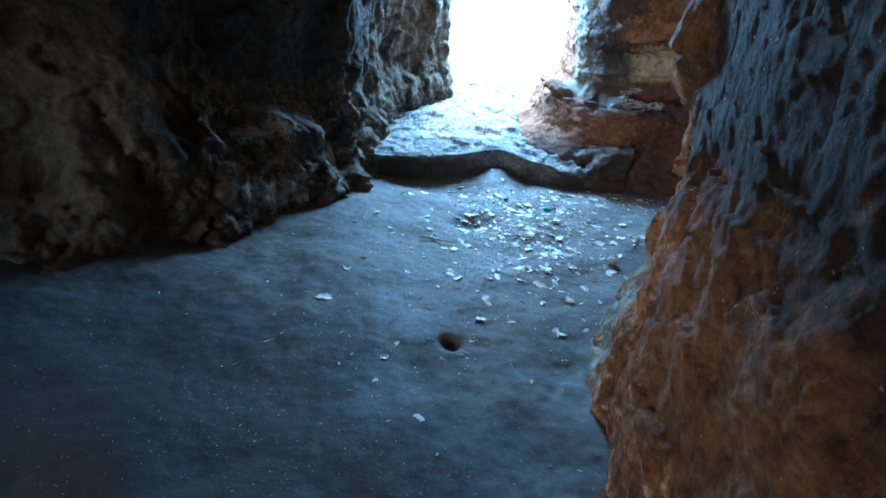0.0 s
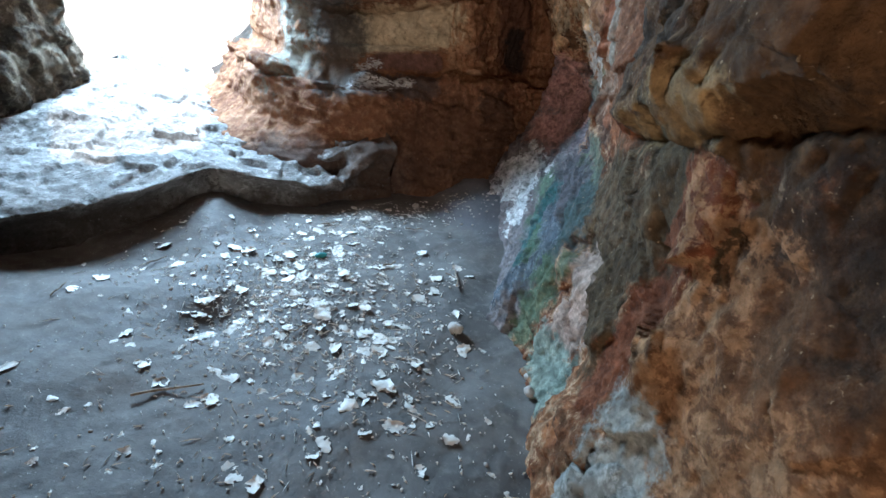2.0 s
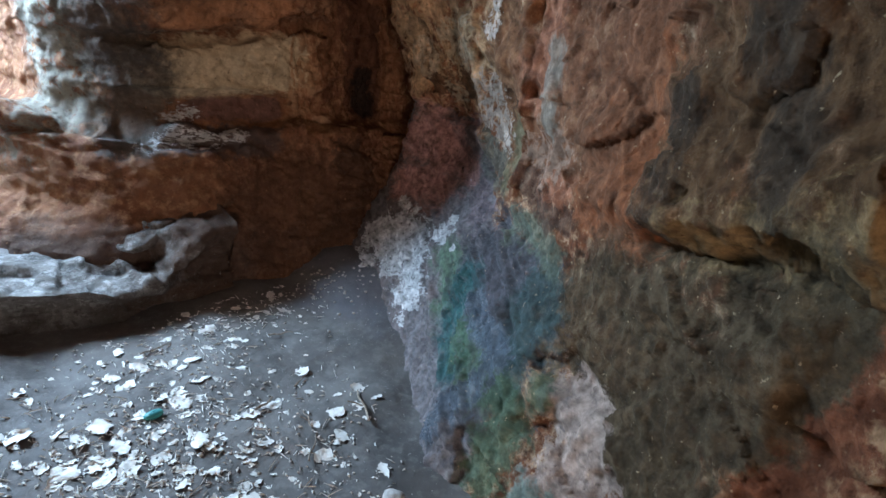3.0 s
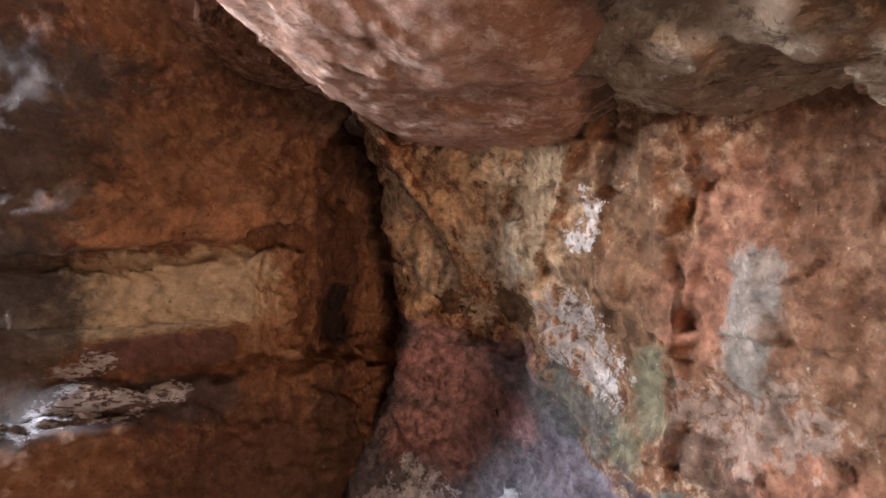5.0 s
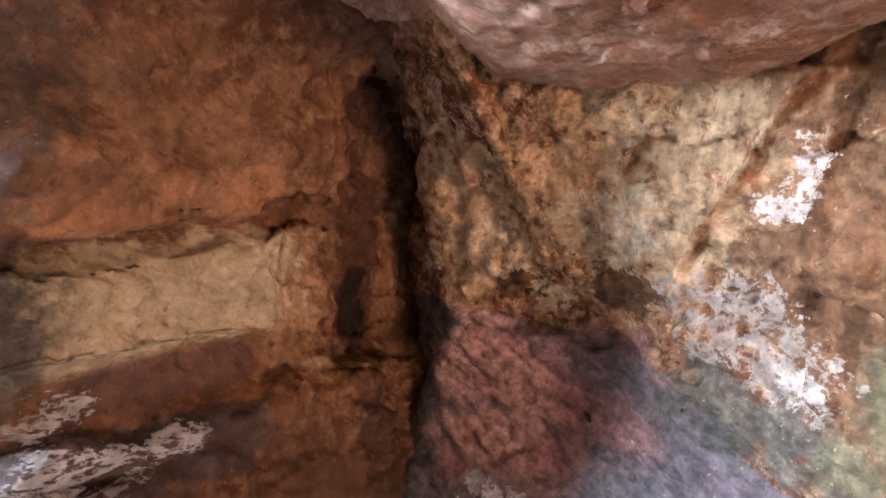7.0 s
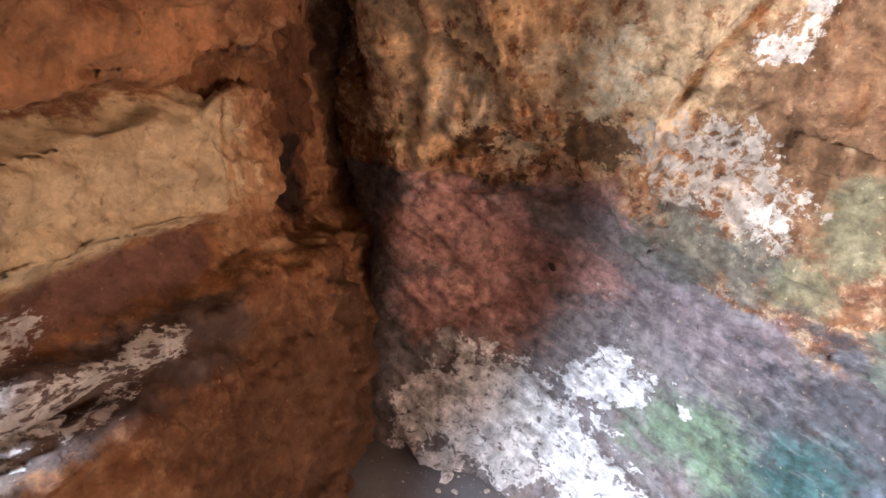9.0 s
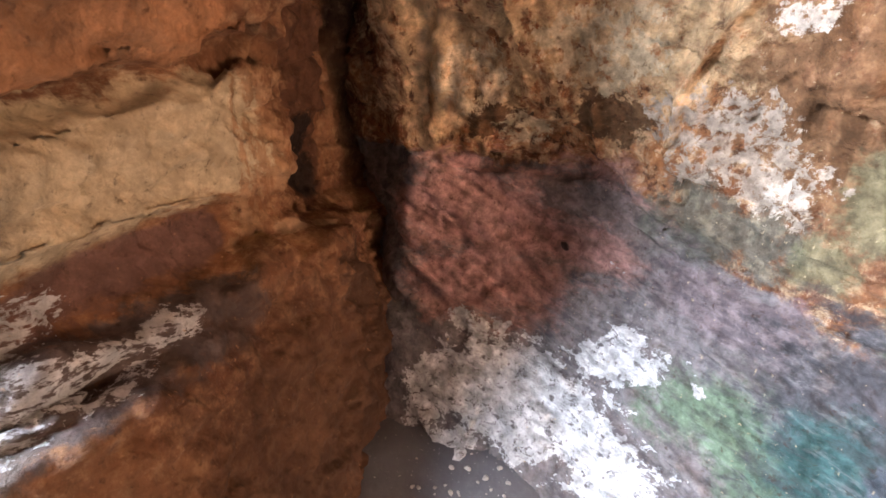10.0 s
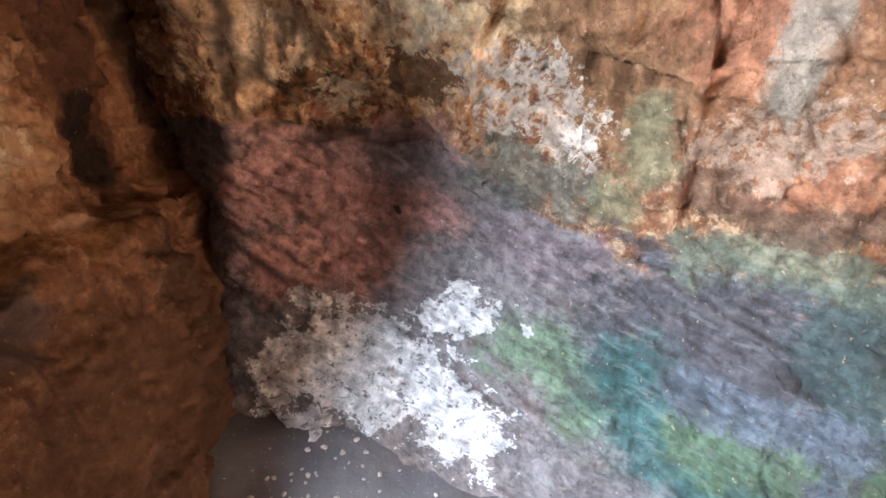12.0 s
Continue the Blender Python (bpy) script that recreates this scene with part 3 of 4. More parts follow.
def east_shape(u, v):
    s = np.interp(u, [0, 0.16, 1], [0, 0.4, 1])
    (x, y, nx, ny), d = along(EAST, s)
    z = -0.15 + 2.75 * v
    foot, lean = np.interp(s, d, EAST_FOOT), np.interp(s, d, EAST_LEAN)
    low = np.clip((0.85 - z) / 0.85, 0, 1.2)
    k = foot * (0.75 * low + 0.25 * low ** 2)
    k = k + lean * np.clip((z - 1.15) / 0.75, 0, 1.6) ** 1.15
    # the upper block hangs over a rising crack along the spur, and ends in an upright cleft
    spur = ramp(y, 1.9, 2.2) * ramp(2.98 - y, 0, 0.16)
    crack = 1.1 + (2.8 - y) * 0.33
    k = k + spur * (0.1 * ramp(z, crack, crack + 0.07) * (1 - 0.5 * ramp(z, crack + 0.1, crack + 0.5)) - 0.05 * bump_at(z, crack - 0.005, 0.016))
    # a fold between the spur's knob and its red face
    k = k - 0.018 * bump_at(y, 2.45 + 0.1 * (1.1 - z), 0.05) * ramp(z, 0.2, 0.4) * ramp(1.15 - z, 0, 0.05)
    # the nose at the apron's foot, and the groove above the red slab
    k = k + 0.1 * bump_at(y, 3.22, 0.17) * ramp(0.7 - z, 0, 0.6)
    seam = seam_height(y) + 0.012 * np.sin(y * 23)
    k = k + (0.045 * ramp(z, seam, seam + 0.05) - 0.03 * bump_at(z, seam - 0.008, 0.016)) * ramp(y, 3.85, 4.1)
    return x + nx * k, y + ny * k, z


def east_relief(P, N, u, v):
    x, y, z = P.T
    apron = ramp(seam_height(y) - z, 0.0, 0.08) * ramp(y, 3.1, 3.4)
    calm = 1 - 0.55 * apron
    flute = (0.03 + 0.025 * bump_at(y, 3.72, 0.16)) * vnoise(P * np.array([9, 9, 1.1]), 5) * ramp(z, 0.85, 1.1) * ramp(y, 3.2, 3.45)
    dip = z - np.interp(y, [3.7, 4.2], [0.5, 0.25]) * (y - 4.4) - 0.1 * (x - 2.8) + 0.012 * fbm(P * 5, 2, 17)
    seams = np.maximum(0, 1 - 2.6 * np.abs(vnoise(np.stack([x * 3.2, y * 3.2, dip * 21], -1), 19))) ** 2
    strata = (-0.02 * seams * (0.35 + 0.65 * ramp(vnoise(P * 3.5, 21), -0.2, 0.4)) + 0.014 * vnoise(np.stack([x * 1.5, y * 1.5, (z - 0.55 * (y - 4.4)) * 24], -1), 9) + 0.012 * ridged(np.stack([x * 4, y * 4, (z - 0.55 * (y - 4.4)) * 30], -1), 3, 12) + 0.006 * fbm(P * 30, 3, 14)) * apron
    spur = ramp(2.9 - y, 0, 0.5)
    calm = calm * (1 - 0.3 * ramp(2.35 - y, 0, 0.4))
    dents = 0.05 * np.exp(-((x - 2.81) ** 2 + (y - 4.06) ** 2 + (z - 0.45) ** 2) / 0.022 ** 2) + 0.05 * np.exp(-((x - 3.22) ** 2 + (y - 4.26) ** 2) / 0.05 ** 2 - ((z - 0.82) / 0.02) ** 2)
    slab = bump_at(y, 3.0, 0.25) * ramp(z, 0.6, 0.7) * ramp(1.12 - z, 0, 0.06)
    fine = 0.009 * ridged(P * np.array([14, 14, 9]), 4, 52) * (1 - apron)
    quiet = 1 - 0.65 * ramp(z, 1.05, 1.3) * ramp(2.25 - y, 0, 0.2)
    drape = 0.024 * vnoise(P * np.array([9, 9, 1.3]), 55) * spur * quiet
    calm = calm * quiet
    # cracks in the niche's back and the upright cleft beside the column
    Q = P + 0.012 * np.stack([vnoise(P * 8, k) for k in (201, 202, 203)], -1)
    crack = 0.04 * groove(Q, [(2.53, 3.87, 1.87), (2.56, 3.94, 1.71), (2.7, 3.98, 1.62), (2.83, 4.03, 1.46), (2.9, 4.03, 1.25)], 0.012)
    crack = crack + 0.025 * groove(Q, [(2.68, 4.2, 1.88), (2.79, 4.32, 1.8), (2.84, 4.42, 1.75)], 0.01) + 0.02 * groove(Q, [(2.62, 4.0, 1.78), (2.76, 4.12, 1.75), (2.86, 4.24, 1.71)], 0.009)
    crack = crack + 0.025 * groove(Q, [(3.1, 4.25, 1.35), (3.1, 4.18, 1.18)], 0.01)
    cleft = 0.022 * groove(Q, [(2.33, 3.61, 1.9), (2.4, 3.57, 1.7), (2.5, 3.56, 1.5), (2.53, 3.57, 1.36), (2.58, 3.555, 1.15), (2.58, 3.56, 0.9)], 0.012)
    fold = 0.016 * groove(Q, [(2.61, 3.67, 0.75), (2.56, 3.69, 0.55), (2.53, 3.72, 0.42), (2.48, 3.77, 0.2)], 0.025)
    crack = crack + fold
    strips = 0.05 * vnoise(np.stack([x * 0, y * 13, z * 1.3], -1), 57) * ramp(y, 4.68, 4.8) * ramp(z, 1.0, 1.1)
    fine = fine * (1 - 0.5 * ramp(2.35 - y, 0, 0.4)) - crack - cleft + strips - dents
    return rough_rock(P, 0.05, 0.014, 0.007, 0.02, 1) * calm * (1 - 0.75 * slab) + flute + strata + fine + drape


wall_east = rock_sheet("wall_east", 780, 290, east_shape, east_relief, rock_east, (0.9, -0.3, 0.0), stains=east_stains_and_shade)
tagged(wall_east, "overhanging orange sandstone cave wall with white and green stains", "cave wall", kind="structure")

# North wall, right of the mouth: a brown foot, a shelf, a cream band and an orange bulge.
NORTH = [(4.2, 5.2), (3.6, 5.33), (3.2, 5.36), (2.95, 5.27), (2.7, 5.36), (2.4, 5.46), (2.1, 5.5), (1.88, 5.6), (1.68, 5.93), (1.62, 6.9), (1.9, 7.4)]
PROFILE_Z = [-0.15, 0.0, 0.3, 0.62, 0.76, 0.81, 0.86, 0.97, 1.02, 1.27, 1.31, 1.36, 1.5, 1.75, 2.0, 2.6]
PROFILE_K = [0.55, 0.5, 0.4, 0.27, 0.2, 0.16, 0.03, 0.02, 0.09, 0.06, -0.03, 0.1, 0.16, 0.14, 0.3, 0.7]


def north_shape(u, v):
    (x, y, nx, ny), d = along(NORTH, u)
    z = -0.15 + 2.75 * v
    tilt = z - (np.clip(x, 1.8, 2.9) - 2.35) * np.interp(z, [0.5, 0.8, 1.05, 1.3, 1.6], [0, 0.06, 0.07, 0.25, 0.25])
    k = np.interp(tilt, PROFILE_Z, PROFILE_K)
    east = ramp(x, 2.85, 3.05)
    block = np.interp(z, [-0.15, 0.0, 0.6, 0.86, 0.9, 1.0, 2.6], [0.5, 0.47, 0.32, 0.26, 0.1, 0.02, 0.1])
    k = k * (1 - east) + block * east
    jamb = ramp(2.1 - x, 0, 0.4)
    rough_jamb = np.interp(z, [-0.15, 0.25, 0.45, 0.78, 0.86, 1.1, 2.0, 2.6], [0.7, 0.6, 0.3, 0.22, 0.02, 0.0, 0.1, 0.4])
    k = k * (1 - jamb) + rough_jamb * jamb
    return x + nx * k, y + ny * k, z


def north_relief(P, N, u, v):
    x, y, z = P.T
    ledge = bump_at(z, 0.78, 0.09) * ramp(2.45 - x, 0, 0.25)
    steps = 0.07 * ridged(np.stack([x * 2.5, y * 2.5, z * 11], -1), 3, 61) * ledge
    calm = 0.45 + 0.55 * ramp(x, 2.55, 2.8)
    hatch = (0.012 * ridged(np.stack([x * 17, y * 17, z * 3.5], -1), 3, 64) - 0.015 * np.maximum(0, 1 - 4 * np.abs(vnoise(P * np.array([3, 3, 7]), 65)))) * ramp(x, 2.35, 2.6) * ramp(0.85 - z, 0, 0.1)
    return hatch + rough_rock(P, 0.055, 0.02, 0.009, 0.025, 3) * calm + 0.03 * fbm(np.stack([x * 3 + z * 3, y * 3, z * 6 - x * 3], -1), 2, 66) * ramp(z, 1.3, 1.45) + (0.035 * vnoise(np.stack([x * 15, 0 * y, z * 1.3], -1), 68) + 0.018 * ridged(np.stack([x * 26, y * 26, z * 3], -1), 3, 69)) * ramp(x, 2.68, 2.8) * ramp(z, 0.85, 1.0) + 0.01 * ridged(P * np.array([10, 10, 16]), 4, 63) + steps


wall_north = rock_sheet("wall_north", 400, 260, north_shape, north_relief, rock_north, (0.2, 0.9, 0.0), stains=north_stains_and_shade)
tagged(wall_north, "banded brown and cream sandstone cave wall with a shelf", "cave wall", kind="structure")

# West wall, from behind the walker to the mouth's other jamb.
WEST = [(0.3, 7.4), (0.4, 6.8), (0.37, 6.5), (0.1, 6.1), (-0.1, 5.75), (-0.16, 5.45), (-0.1, 5.2), (-0.12, 4.75), (-0.14, 4.3), (-0.32, 3.8), (-0.52, 3.4), (-0.7, 2.98), (-1.0, 2.66), (-1.6, 2.35), (-2.05, 1.75), (-2.4, 1.35), (-3.2, 1.2)]


def west_shape(u, v):
    (x, y, nx, ny), d = along(WEST, u)
    z = -0.15 + 2.75 * v
    k = np.interp(z, [-0.15, 0.0, 0.2, 0.35, 0.6, 0.8, 1.4, 2.6], [0.12, 0.06, 0.0, -0.08, -0.12, -0.3, -0.36, 0.2])
    mid = ramp(y, 2.6, 3.0) * ramp(4.35 - y, 0, 0.3)
    k = k * (0.35 + 0.65 * mid) - 0.05
    k = k + 0.4 * ramp(2.8 - y, 0, 0.35) * np.clip((0.5 - z) / 0.5, 0, 1.2)
    return x + nx * k, y + ny * k, z


def west_relief(P, N, u, v):
    x, y, z = P.T
    # jutting chunks in the undercut and the pillar beside the mouth
    chunks = nearness(P, [([(-0.75, 3.32, 0.7), (-0.6, 3.45, 0.56)], 0.22), ([(-0.42, 4.15, 0.55), (-0.36, 4.15, 0.25)], 0.17)])
    pillar = nearness(P, [([(-0.04, 5.3, 1.9), (-0.15, 5.15, 1.1), (-0.24, 4.95, 0.55)], 0.17)])
    folds = 0.1 * ridged(np.stack([x * 1.6 + z * 0.8, y * 1.6, z * 0.9 - x * 0.5], -1), 2, 77) * ramp(2.95 - y, 0, 0.3)
    jut = 0.13 * ramp(chunks, 0.0, 0.45) + 0.13 * ramp(pillar, 0.0, 0.8) + folds
    return jut + rough_rock(P, 0.08, 0.03, 0.01, 0.035, 7, 1.5) + 0.05 * vnoise(P * np.array([6, 6, 1.6]), 71) + (0.014 + 0.022 * ramp(0.75 - z, 0, 0.3)) * ridged(P * np.array([9, 9, 6]), 4, 73)


wall_west = rock_sheet("wall_west", 460, 180, west_shape, west_relief, rock_west, (-0.9, 0.2, 0.0), stains=west_stains_and_shade)
tagged(wall_west, "dark lumpy grey-brown sandstone cave wall with undercut foot", "cave wall", kind="structure")

# South wall; the second mouth opens between it and the west wall.
SOUTH = [(-3.2, -3.7), (-1.9, -3.4), (-1.3, -3.0), (-0.4, -2.8), (1.7, -2.7)]


def south_shape(u, v):
    (x, y, nx, ny), d = along(SOUTH, u)
    return x, y, -0.15 + 2.75 * v


south = rock_sheet("wall_south", 120, 80, south_shape, lambda P, N, u, v: rough_rock(P, 0.09, 0.04, 0.01, 0.05, 15, 1.5), rock_south, (0.0, -0.8, 0.0))
tagged(south, "rough grey-brown sandstone wall beside the second cave mouth", "cave wall", kind="structure")


# Rock hung unseen over the second mouth, added to cut its sky light.
SKY_BLOCK = [(-2.6, 1.6), (-2.5, 0.4), (-2.4, -1.2), (-2.2, -2.6), (-1.6, -3.3)]


def sky_block_shape(u, v):
    (x, y, nx, ny), d = along(SKY_BLOCK, u)
    z = 1.42 + 1.2 * v + 0.08 * np.sin(y * 2.3)
    return x, y, z


sky_block = rock_sheet("wall_southwest", 110, 40, sky_block_shape, lambda P, N, u, v: rough_rock(P, 0.08, 0.03, 0.01, 0.05, 19, 1.5), rock_south, (-0.7, 0.0, 0.0))
tagged(sky_block, "unseen rock added over the second cave mouth to keep sky light off the floor", "cave wall", kind="structure")


# Roof
def roof_shape(u, v):
    x, y = -2.9 + 7.0 * u, -4.0 + 10.6 * v
    z = 2.2 + 0.1 * np.sin(x * 1.3 + 0.5) + 0.12 * np.cos(y * 0.9)
    z = z + 0.35 * bump_at(x, 0.2, 1.2) * bump_at(y, 2.5, 2.0)
    z = z + 0.1 * bump_at(x, 2.9, 0.45) * bump_at(y, 5.1, 0.5)
    return x, y, z


roof = rock_sheet("ceiling", 260, 360, roof_shape, lambda P, N, u, v: rough_rock(P, 0.08, 0.03, 0.01, 0.05, 23, 1.4), rock_roof, (0, 0, 0.7), flip=True)
tagged(roof, "low uneven reddish sandstone cave roof", "cave roof", kind="structure")


def boulder(name, centre, radii, material, seed, relief=(0.05, 0.03, 0.01, 0.03), n=96, power=2.6):
    """A rounded block of rock."""
    u, v = [a.ravel() for a in np.meshgrid(np.linspace(0, 2 * np.pi, n, endpoint=False), np.linspace(0.02, np.pi - 0.02, n // 2), indexing="ij")]
    D = np.stack([np.cos(u) * np.sin(v), np.sin(u) * np.sin(v), np.cos(v)], -1)
    D /= (np.abs(D) ** power).sum(1, keepdims=True) ** (1 / power)
    P = D * np.array(radii)
    N = D / np.linalg.norm(D, axis=1, keepdims=True)
    if relief:
        P = P + N * rough_rock(P + np.array(centre), *relief, seed)[:, None]
    m = n // 2
    k = np.arange(n * m).reshape(n, m)
    k2 = np.roll(k, -1, axis=0)
    quads = np.stack([k[:, :-1], k[:, 1:], k2[:, 1:], k2[:, :-1]], -1).reshape(-1, 4).tolist()
    quads += [k[::-1, 0].tolist(), k[:, -1].tolist()]
    ob = new(name, mesh_from(name, P, quads, material))
    ob.location = centre
    return ob


hang = boulder("hanging_boulder", (2.2, 4.2, 2.29), (0.8, 0.54, 0.45), rock_roof, 31, (0.028, 0.012, 0.006, 0.008), 260, 3.6)
hang.rotation_euler = (radians(2), 0, radians(7))
tagged(hang, "large pale pinkish sandstone boulder wedged in the cave roof", "boulder")
hang = boulder("hanging_boulder", (2.0, 3.22, 2.24), (0.66, 0.64, 0.42), rock_roof_dark, 33, (0.05, 0.025, 0.01, 0.04), 200, 3.0)
tagged(hang, "dark brown sandstone boulder wedged in the cave roof", "boulder")
hang = boulder("hanging_boulder", (2.2, 5.0, 2.36), (0.5, 0.26, 0.32), rock_roof_red, 37, (0.05, 0.02, 0.008, 0.03), 140, 3.0)
hang.rotation_euler = (0, 0, radians(22))
tagged(hang, "smaller red-brown sandstone boulder wedged in the cave roof", "boulder")
knob = boulder("rounded_rock", (1.57, 2.2, 0.14), (0.11, 0.2, 0.28), rock_pale, 39, (0.03, 0.012, 0.006, 0.02), 90, 2.4)
tagged(knob, "pale grey rounded rock at the foot of the wall", "rock")


# Ledge below the mouth
def ledge_front(x):
    return np.interp(x, [-0.5, -0.15, 0.28, 0.72, 0.97, 1.28, 1.62, 2.1, 2.75, 3.1], [4.45, 4.55, 4.66, 4.85, 5.02, 4.92, 4.84, 4.93, 4.9, 4.97])


def ledge_shape(u, v):
    x = -0.5 + 2.7 * u
    top = 0.2 + 0.06 * bump_at(x, 0.9, 0.3) - 0.05 * bump_at(x, 1.65, 0.2) + 0.16 * ramp(x, 1.75, 2.1)
    y0 = ledge_front(x)
    w = v * 3
    up = np.clip(w, 0, 1)
    back = np.clip(w - 1, 0, 2)
    y = y0 + 0.1 * np.sin(up * np.pi) + 0.04 * up + 1.25 * back
    z = -0.12 + (top + 0.12) * up ** 0.8 + back * (0.1 + 0.05 * np.sin(x * 3))
    return x, y, z


def ledge_relief(P, N, u, v):
    x, y, z = P.T
    shelf = 0.05 * ridged(np.stack([x * 3 + y, y * 3, z * 9], -1), 3, 83) * ramp(x, 1.3, 1.8)
    return (rough_rock(P, 0.03, 0.02, 0.008, 0.02, 41) + shelf) * (0.4 + 0.6 * ramp(v, 0.3, 0.4))


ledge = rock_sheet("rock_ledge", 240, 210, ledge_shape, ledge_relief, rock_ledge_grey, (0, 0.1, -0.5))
tagged(ledge, "knee-low grey rock ledge with a shade-darkened front under the bright cave mouth", "rock ledge", kind="structure")

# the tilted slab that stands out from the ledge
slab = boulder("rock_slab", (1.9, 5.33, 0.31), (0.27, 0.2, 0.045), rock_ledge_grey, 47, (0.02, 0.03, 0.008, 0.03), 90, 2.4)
slab.rotation_euler = (radians(-8), radians(-14), radians(20))
tagged(slab, "thin jutting slab of grey rock on the ledge", "rock slab")


# Floor
def floor_height(x, y):
    P = np.stack([x, y, np.zeros_like(x)], -1)
    z = 0.035 * fbm(P * 1.5, 3, 91) + 0.006 * fbm(P * 5, 3, 95)
    z = z + 0.09 * bump_at(x, 0.95, 0.22) * bump_at(y, 4.9, 0.35)
    z = z - 0.06 * bump_at(x, 0.75, 0.2) * bump_at(y, 3.85, 0.16)
    z = z - 0.06 * bump_at(np.hypot((x - 0.76), (y - 2.22) * 1.2), 0, 0.05)
    z = z + 0.14 * ramp(x, 2.35, 2.9) * ramp(y, 4.0, 4.5) + 0.12 * ramp(-x, 0.6, 1.4)
    return z


def floor_grain(P):
    return 0.003 * fbm(P * 18, 4, 101) + 0.0015 * fbm(P * 55, 3, 107)


def floor_shape(u, v):
    x, y = -2.8 + 6.4 * u, -4.2 + 9.6 * v
    return x, y, floor_height(x, y)


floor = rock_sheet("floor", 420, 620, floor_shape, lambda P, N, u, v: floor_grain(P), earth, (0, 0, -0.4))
tagged(floor, "trodden grey earth cave floor strewn with dry leaves", "cave floor", kind="structure")


# Ground outside, one sheet to the horizon, dipping under the cave
def ground_shape(u, v):
    a, b = (u - 0.5) * 2, (v - 0.5) * 2
    x, y = 400 * a ** 5 + 6 * a, 400 * b ** 5 + 8 * b + 1.5
    inside = ramp(4.2 - np.abs(x - 0.5), 0, 0.8) * ramp(y, -4.6, -4.0) * ramp(6.8 - y, 0, 0.5)
    P = np.stack([x, y, 0 * x], -1)
    return x, y, 0.42 * ramp(y, 5.0, 6.8) - 0.1 - 0.7 * inside + 0.05 * fbm(P * 0.8, 3, 111)


ground = rock_sheet("ground", 160, 160, ground_shape, lambda P, N, u, v: 0 * u, outside_soil, (0, 0, -1.0))
tagged(ground, "pale dry soil outside the cave", "ground", kind="structure")

# ---- things on the floor ----


def floor_at(x, y):
    x, y = np.array([x], float), np.array([y], float)
    z = floor_height(x, y)
    return float(z[0] + floor_grain(np.stack([x, y, z], -1))[0])


def leaf_mesh(rng, name="dry_leaf"):
    """A curled, torn leaf of unit length with a raised midrib."""
    rows, cols = 9, 5
    wide, curl, cup, twist = rng.uniform(0.5, 0.95), rng.uniform(-0.4, 0.8), rng.uniform(-0.25, 0.5), rng.uniform(-0.4, 0.4)
    verts, faces = [], []
    for i in range(rows):
        t = i / (rows - 1)
        half = wide * 0.5 * max(0.03, math.sin(math.pi * min(1, t ** 0.8)) ** 0.75)
        for j in range(cols):
            s = (j / (cols - 1) - 0.5) * 2
            edge = 1 + (rng.uniform(-0.5, 0.3) if j in (0, cols - 1) else rng.uniform(-0.12, 0.12))
            x = s * half * edge
            z = 0.07 + curl * 0.3 * (t - 0.5) ** 2 + cup * half * s * s * 0.6 + twist * (t - 0.5) * x + (0.02 if j == 2 else 0) + rng.uniform(-0.035, 0.035)
            verts.append((x, t - 0.5, z))
    low = min(v[2] for v in verts)
    verts = [(x, y, z - low) for x, y, z in verts]
    torn = rng.randrange((rows - 1) * (cols - 1))
    for i in range(rows - 1):
        for j in range(cols - 1):
            if i * (cols - 1) + j == torn and j in (0, cols - 2):
                continue
            a = i * cols + j
            faces.append((a, a + 1, a + cols + 1, a + cols))
    top = len(verts)
    verts += [(x, y, z + 0.015) for x, y, z in verts]
    faces += [tuple(top + k for k in reversed(f)) for f in faces]
    return verts, faces


rng = random.Random(7)
leaf_kinds = []
for k in range(10):
    v, f = leaf_mesh(rng)
    leaf_kinds.append(mesh_from("dry_leaf", v, f, leaf_pale))


def stalk_mesh():
    bm = bmesh.new()
    tube(bm, [(0, -0.48, 0.06), (0.02, -0.62, 0.05), (0.06, -0.78, 0.03)], 0.012, 5)
    me = bpy.data.meshes.new("stalk")
    bm.to_mesh(me)
    bm.free()
    me.materials.append(twig_bark)
    return me


def tube(bm, points, radius, sides=7, taper=0.6):
    """A bent, tapering rod."""
    rings = []
    for i, p in enumerate(points):
        a, b = Vector(points[max(0, i - 1)]), Vector(points[min(len(points) - 1, i + 1)])
        q = (b - a).to_track_quat("Z", "Y")
        r = radius * (1 - (1 - taper) * i / (len(points) - 1))
        rings.append([bm.verts.new(Vector(p) + q @ Vector((math.cos(2 * math.pi * k / sides) * r, math.sin(2 * math.pi * k / sides) * r, 0))) for k in range(sides)])
    for r0, r1 in zip(rings, rings[1:]):
        for k in range(sides):
            bm.faces.new((r0[k], r0[(k + 1) % sides], r1[(k + 1) % sides], r1[k]))
    bm.faces.new(list(reversed(rings[0])))
    bm.faces.new(rings[-1])


stalk = stalk_mesh()
# drifts of leaves: middle, spread, share
DRIFTS = [((0.95, 3.88), (0.22, 0.2), 0.17), ((1.25, 3.95), (0.26, 0.24), 0.26), ((1.25, 3.35), (0.3, 0.24), 0.16), ((1.9, 4.62), (0.4, 0.12), 0.14), ((1.5, 4.3), (0.3, 0.16), 0.1), ((0.65, 4.35), (0.2, 0.2), 0.04), ((0.95, 3.05), (0.55, 0.5), 0.26), ((1.75, 3.75), (0.22, 0.25), 0.06)]


def drop_place():
    r, total = rng.random() * sum(share for _, _, share in DRIFTS), 0
    for (cx, cy), (sx, sy), share in DRIFTS:
        total += share
        if r < total:
            return rng.gauss(cx, sx), rng.gauss(cy, sy)
    return rng.uniform(-0.3, 1.7), rng.uniform(1.6, 4.6)


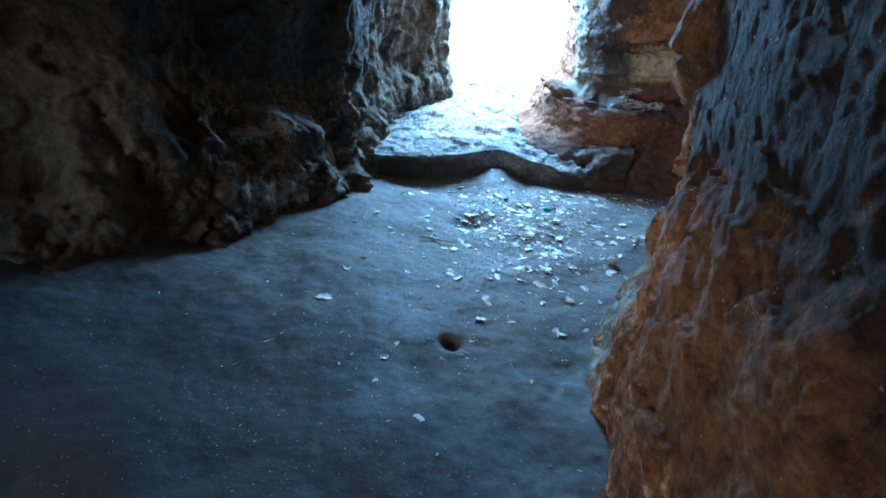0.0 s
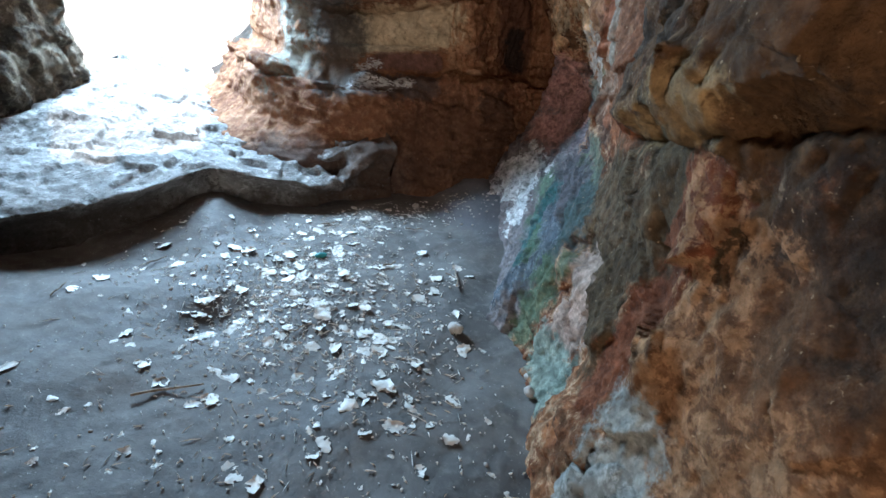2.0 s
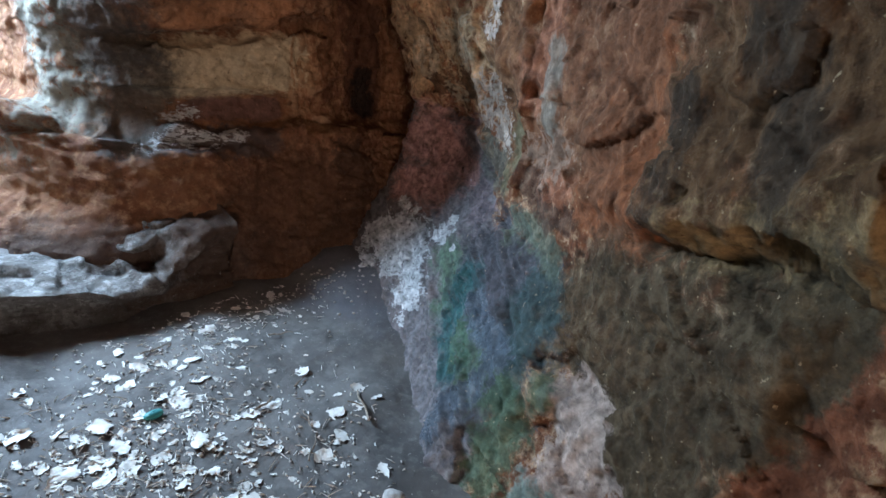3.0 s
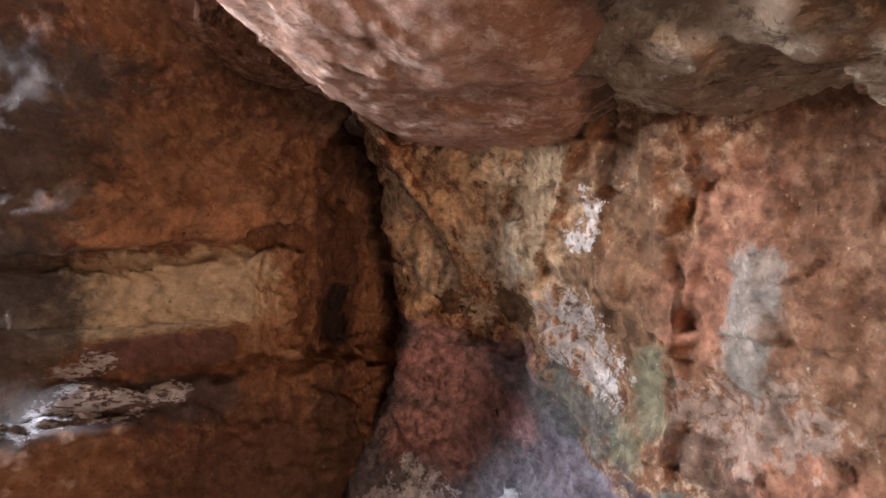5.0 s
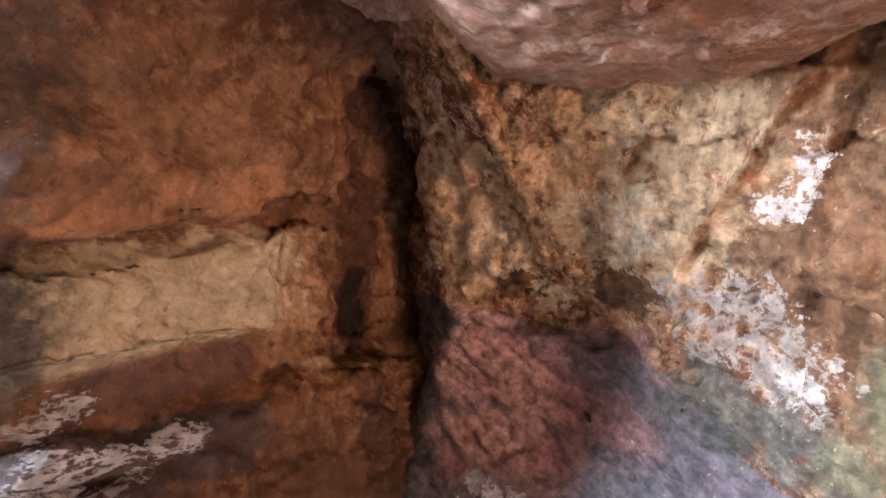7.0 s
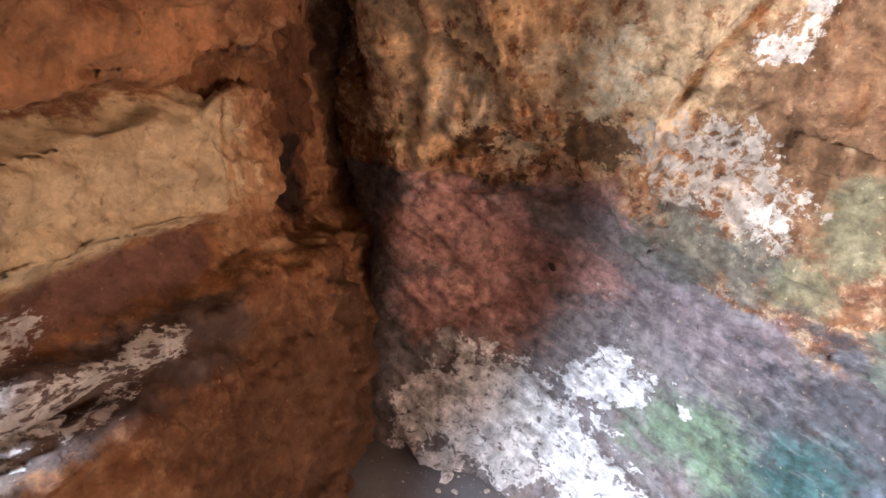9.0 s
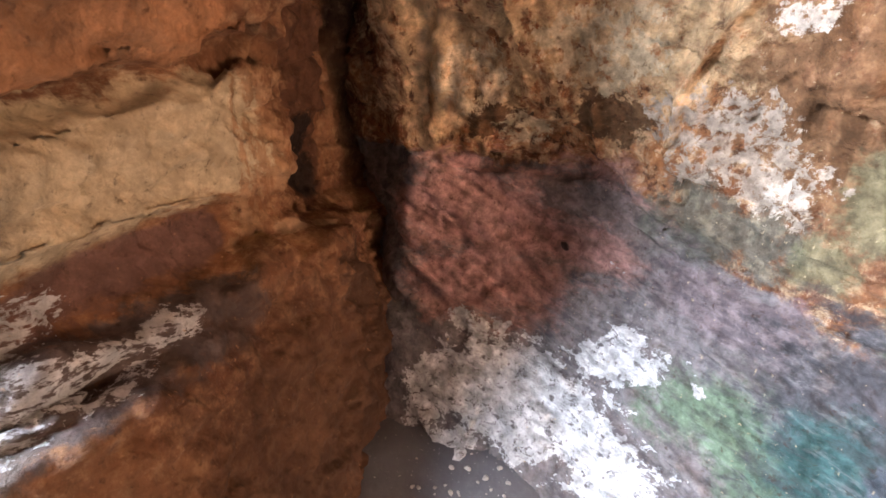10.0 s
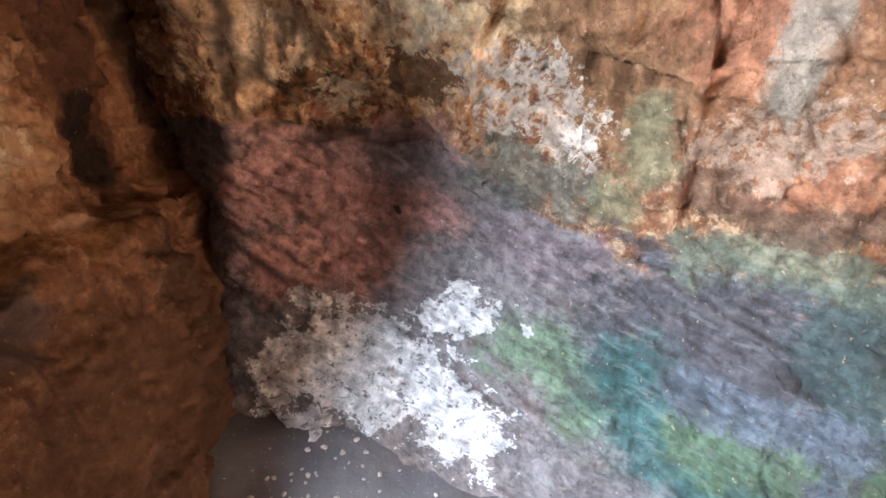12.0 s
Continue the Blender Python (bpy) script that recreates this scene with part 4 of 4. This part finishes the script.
def on_open_floor(x, y):
    west = float(np.interp(y, [1.2, 2.4, 3.0, 3.5, 4.2, 4.8], [-1.2, -0.8, -0.5, -0.3, 0.0, 0.2]))
    east = float(np.interp(y, [1.2, 2.2, 2.7, 3.4, 4.0, 4.8], [1.3, 1.35, 1.7, 1.9, 2.4, 2.6]))
    return west < x < east and 1.1 < y < float(ledge_front(np.array(x))) - 0.06


made = 0
while made < 300:
    x, y = drop_place()
    if not on_open_floor(x, y):
        continue
    size = rng.choice((0.04, 0.045, 0.05, 0.06, 0.07, 0.09)) * rng.uniform(0.8, 1.2)
    at = pose(x, y, floor_at(x, y) - 0.002, rng.uniform(-13, 13), rng.uniform(-13, 13), rng.uniform(0, 360)) @ Matrix.Diagonal((size, size, size, 1))
    if size > 0.055:
        leaf = new("dry_leaf")
        leaf.matrix_world = at
        for name, data in (("blade", leaf_kinds[made % 10]), ("stalk", stalk)):
            new(name, data).parent = leaf
    else:
        leaf = new("dry_leaf", leaf_kinds[made % 10])
        leaf.matrix_world = at
    tagged(leaf, "small pale curled dry leaf lying on the earth floor" if size < 0.055 else "large pale curled dry leaf with its stalk on the earth floor", "leaf", "leaves on the cave floor")
    made += 1

# crumbs of leaf and straw too small to pick apart
verts, faces = [], []
made = 0
while made < 3600:
    x, y = drop_place()
    if not on_open_floor(x, y):
        continue
    z, turn, length, wide = floor_at(x, y) + 0.002, rng.uniform(0, math.pi), rng.uniform(0.005, 0.03), rng.uniform(0.002, 0.011)
    if made % 7 == 0:
        length, wide = rng.uniform(0.03, 0.09), rng.uniform(0.002, 0.004)
    m = pose(x, y, z, rng.uniform(-20, 20), rng.uniform(-20, 20), math.degrees(turn))
    a = len(verts)
    verts += [tuple(m @ Vector(p)) for p in ((-length / 2, -wide * 0.4, 0), (length * 0.1, -wide / 2, 0.002), (length / 2, 0, 0.001), (0, wide / 2, 0.002), (0, 0, 0.006))]
    faces += [(a, a + 1, a + 4), (a + 1, a + 2, a + 4), (a + 2, a + 3, a + 4), (a + 3, a, a + 4)]
    made += 1
made = 0
while made < 260:
    x, y = drop_place()
    if not on_open_floor(x, y):
        continue
    size = rng.uniform(0.02, 0.045)
    m = pose(x, y, floor_at(x, y) - 0.001, rng.uniform(-12, 12), rng.uniform(-12, 12), rng.uniform(0, 360)) @ Matrix.Diagonal((size, size, size, 1))
    me, a = leaf_kinds[made % 10], len(verts)
    verts += [tuple(m @ v.co) for v in me.vertices]
    faces += [tuple(a + k for k in p.vertices) for p in me.polygons]
    made += 1
litter = new("leaf_litter", mesh_from("leaf_litter", verts, faces, leaf_pale, False))
tagged(litter, "pale crumbs of dry leaf and straw on the earth floor", "leaf litter", kind="stuff")


def twig(x, y, turn, length, radius, forked=False):
    """A dry twig, with a side shoot as its part where it forks."""
    bm = bmesh.new()
    pts = [(length * (t - 0.5), 0.03 * length * math.sin(9 * t + x * 7), radius + 0.004 + 0.01 * math.sin(5 * t + y * 3) ** 2) for t in np.linspace(0, 1, 8)]
    tube(bm, pts, radius)
    me = bpy.data.meshes.new("stem")
    bm.to_mesh(me)
    bm.free()
    me.materials.append(twig_bark)
    ob = new("twig") if forked else new("twig", me)
    ob.matrix_world = pose(x, y, floor_at(x, y), 0, 0, turn)
    tagged(ob, "forked brown dry twig lying on the earth floor" if forked else "thin brown dry twig lying on the earth floor", "twig", "twigs on the cave floor")
    if forked:
        new("stem", me).parent = ob
        bm = bmesh.new()
        tube(bm, [(0, 0, radius), (0.1 * length, 0.12 * length, 0.012), (0.14 * length, 0.3 * length, 0.02)], radius * 0.7)
        me = bpy.data.meshes.new("side_shoot")
        bm.to_mesh(me)
        bm.free()
        me.materials.append(twig_bark)
        new("side_shoot", me).parent = ob
    return ob


for x, y, turn, length, radius, forked in ((2.02, 3.74, 62, 0.2, 0.006, True), (1.73, 3.7, 38, 0.16, 0.004, False), (1.72, 4.0, 12, 0.12, 0.006, False), (1.8, 3.82, 70, 0.1, 0.004, True),
                                           (0.56, 3.42, -8, 0.24, 0.006, False), (1.95, 4.05, 20, 0.1, 0.003, False), (0.6, 4.42, 30, 0.12, 0.004, False), (2.1, 4.4, -20, 0.12, 0.004, False),
                                           (1.6, 4.6, 5, 0.14, 0.004, False), (1.1, 3.6, 15, 0.1, 0.004, False), (0.2, 4.2, 60, 0.1, 0.004, False), (1.42, 3.5, 100, 0.09, 0.003, False)):
    twig(x, y, turn, length, radius, forked)


def pebble(x, y, z, size, k, label):
    ob = boulder("pebble" if size < 0.03 else "stone", (x, y, z), (size, size * 0.75, size * 0.55), pebble_stone, 200 + k, None, 14, 2.3)
    for v in ob.data.vertices:
        v.co *= 1 + 0.18 * noise.noise(v.co * (1.5 / size) + Vector((k, 0, 0)))
    ob.rotation_euler = (0, 0, rng.uniform(0, 6))
    return tagged(ob, label, "stone", "stones on the cave floor")


pebble(1.76, 3.33, floor_at(1.76, 3.33) + 0.02, 0.04, 1, "pale angular stone lying on the earth floor")
pebble(1.9, 2.93, floor_at(1.9, 2.93) + 0.015, 0.028, 2, "small pinkish stone beside the rock foot")
pebble(1.84, 2.86, floor_at(1.84, 2.86) + 0.015, 0.03, 3, "small pinkish stone beside the rock foot")
for k in range(90):
    x, y = rng.gauss(2.64, 0.12), rng.gauss(4.62, 0.18)
    if 2.3 < x < 2.85 and 4.1 < y < 4.86:
        pebble(x, y, floor_at(x, y) + 0.002, rng.uniform(0.004, 0.012), 10 + k, "small pale pebble lying near the rock apron")
for k in range(30):
    x, y = rng.uniform(0.0, 1.6), rng.uniform(1.6, 4.4)
    pebble(x, y, floor_at(x, y) + 0.002, rng.uniform(0.004, 0.01), 160 + k, "small pale pebble lying on the earth floor")

scrap = boulder("plastic_scrap", (1.4, 4.2, floor_at(1.4, 4.2) + 0.012), (0.035, 0.02, 0.015), scrap_teal, 5, (0.0, 0.0, 0.003, 0.004), 24, 2.2)
tagged(scrap, "crumpled teal plastic scrap among dry leaves", "litter")
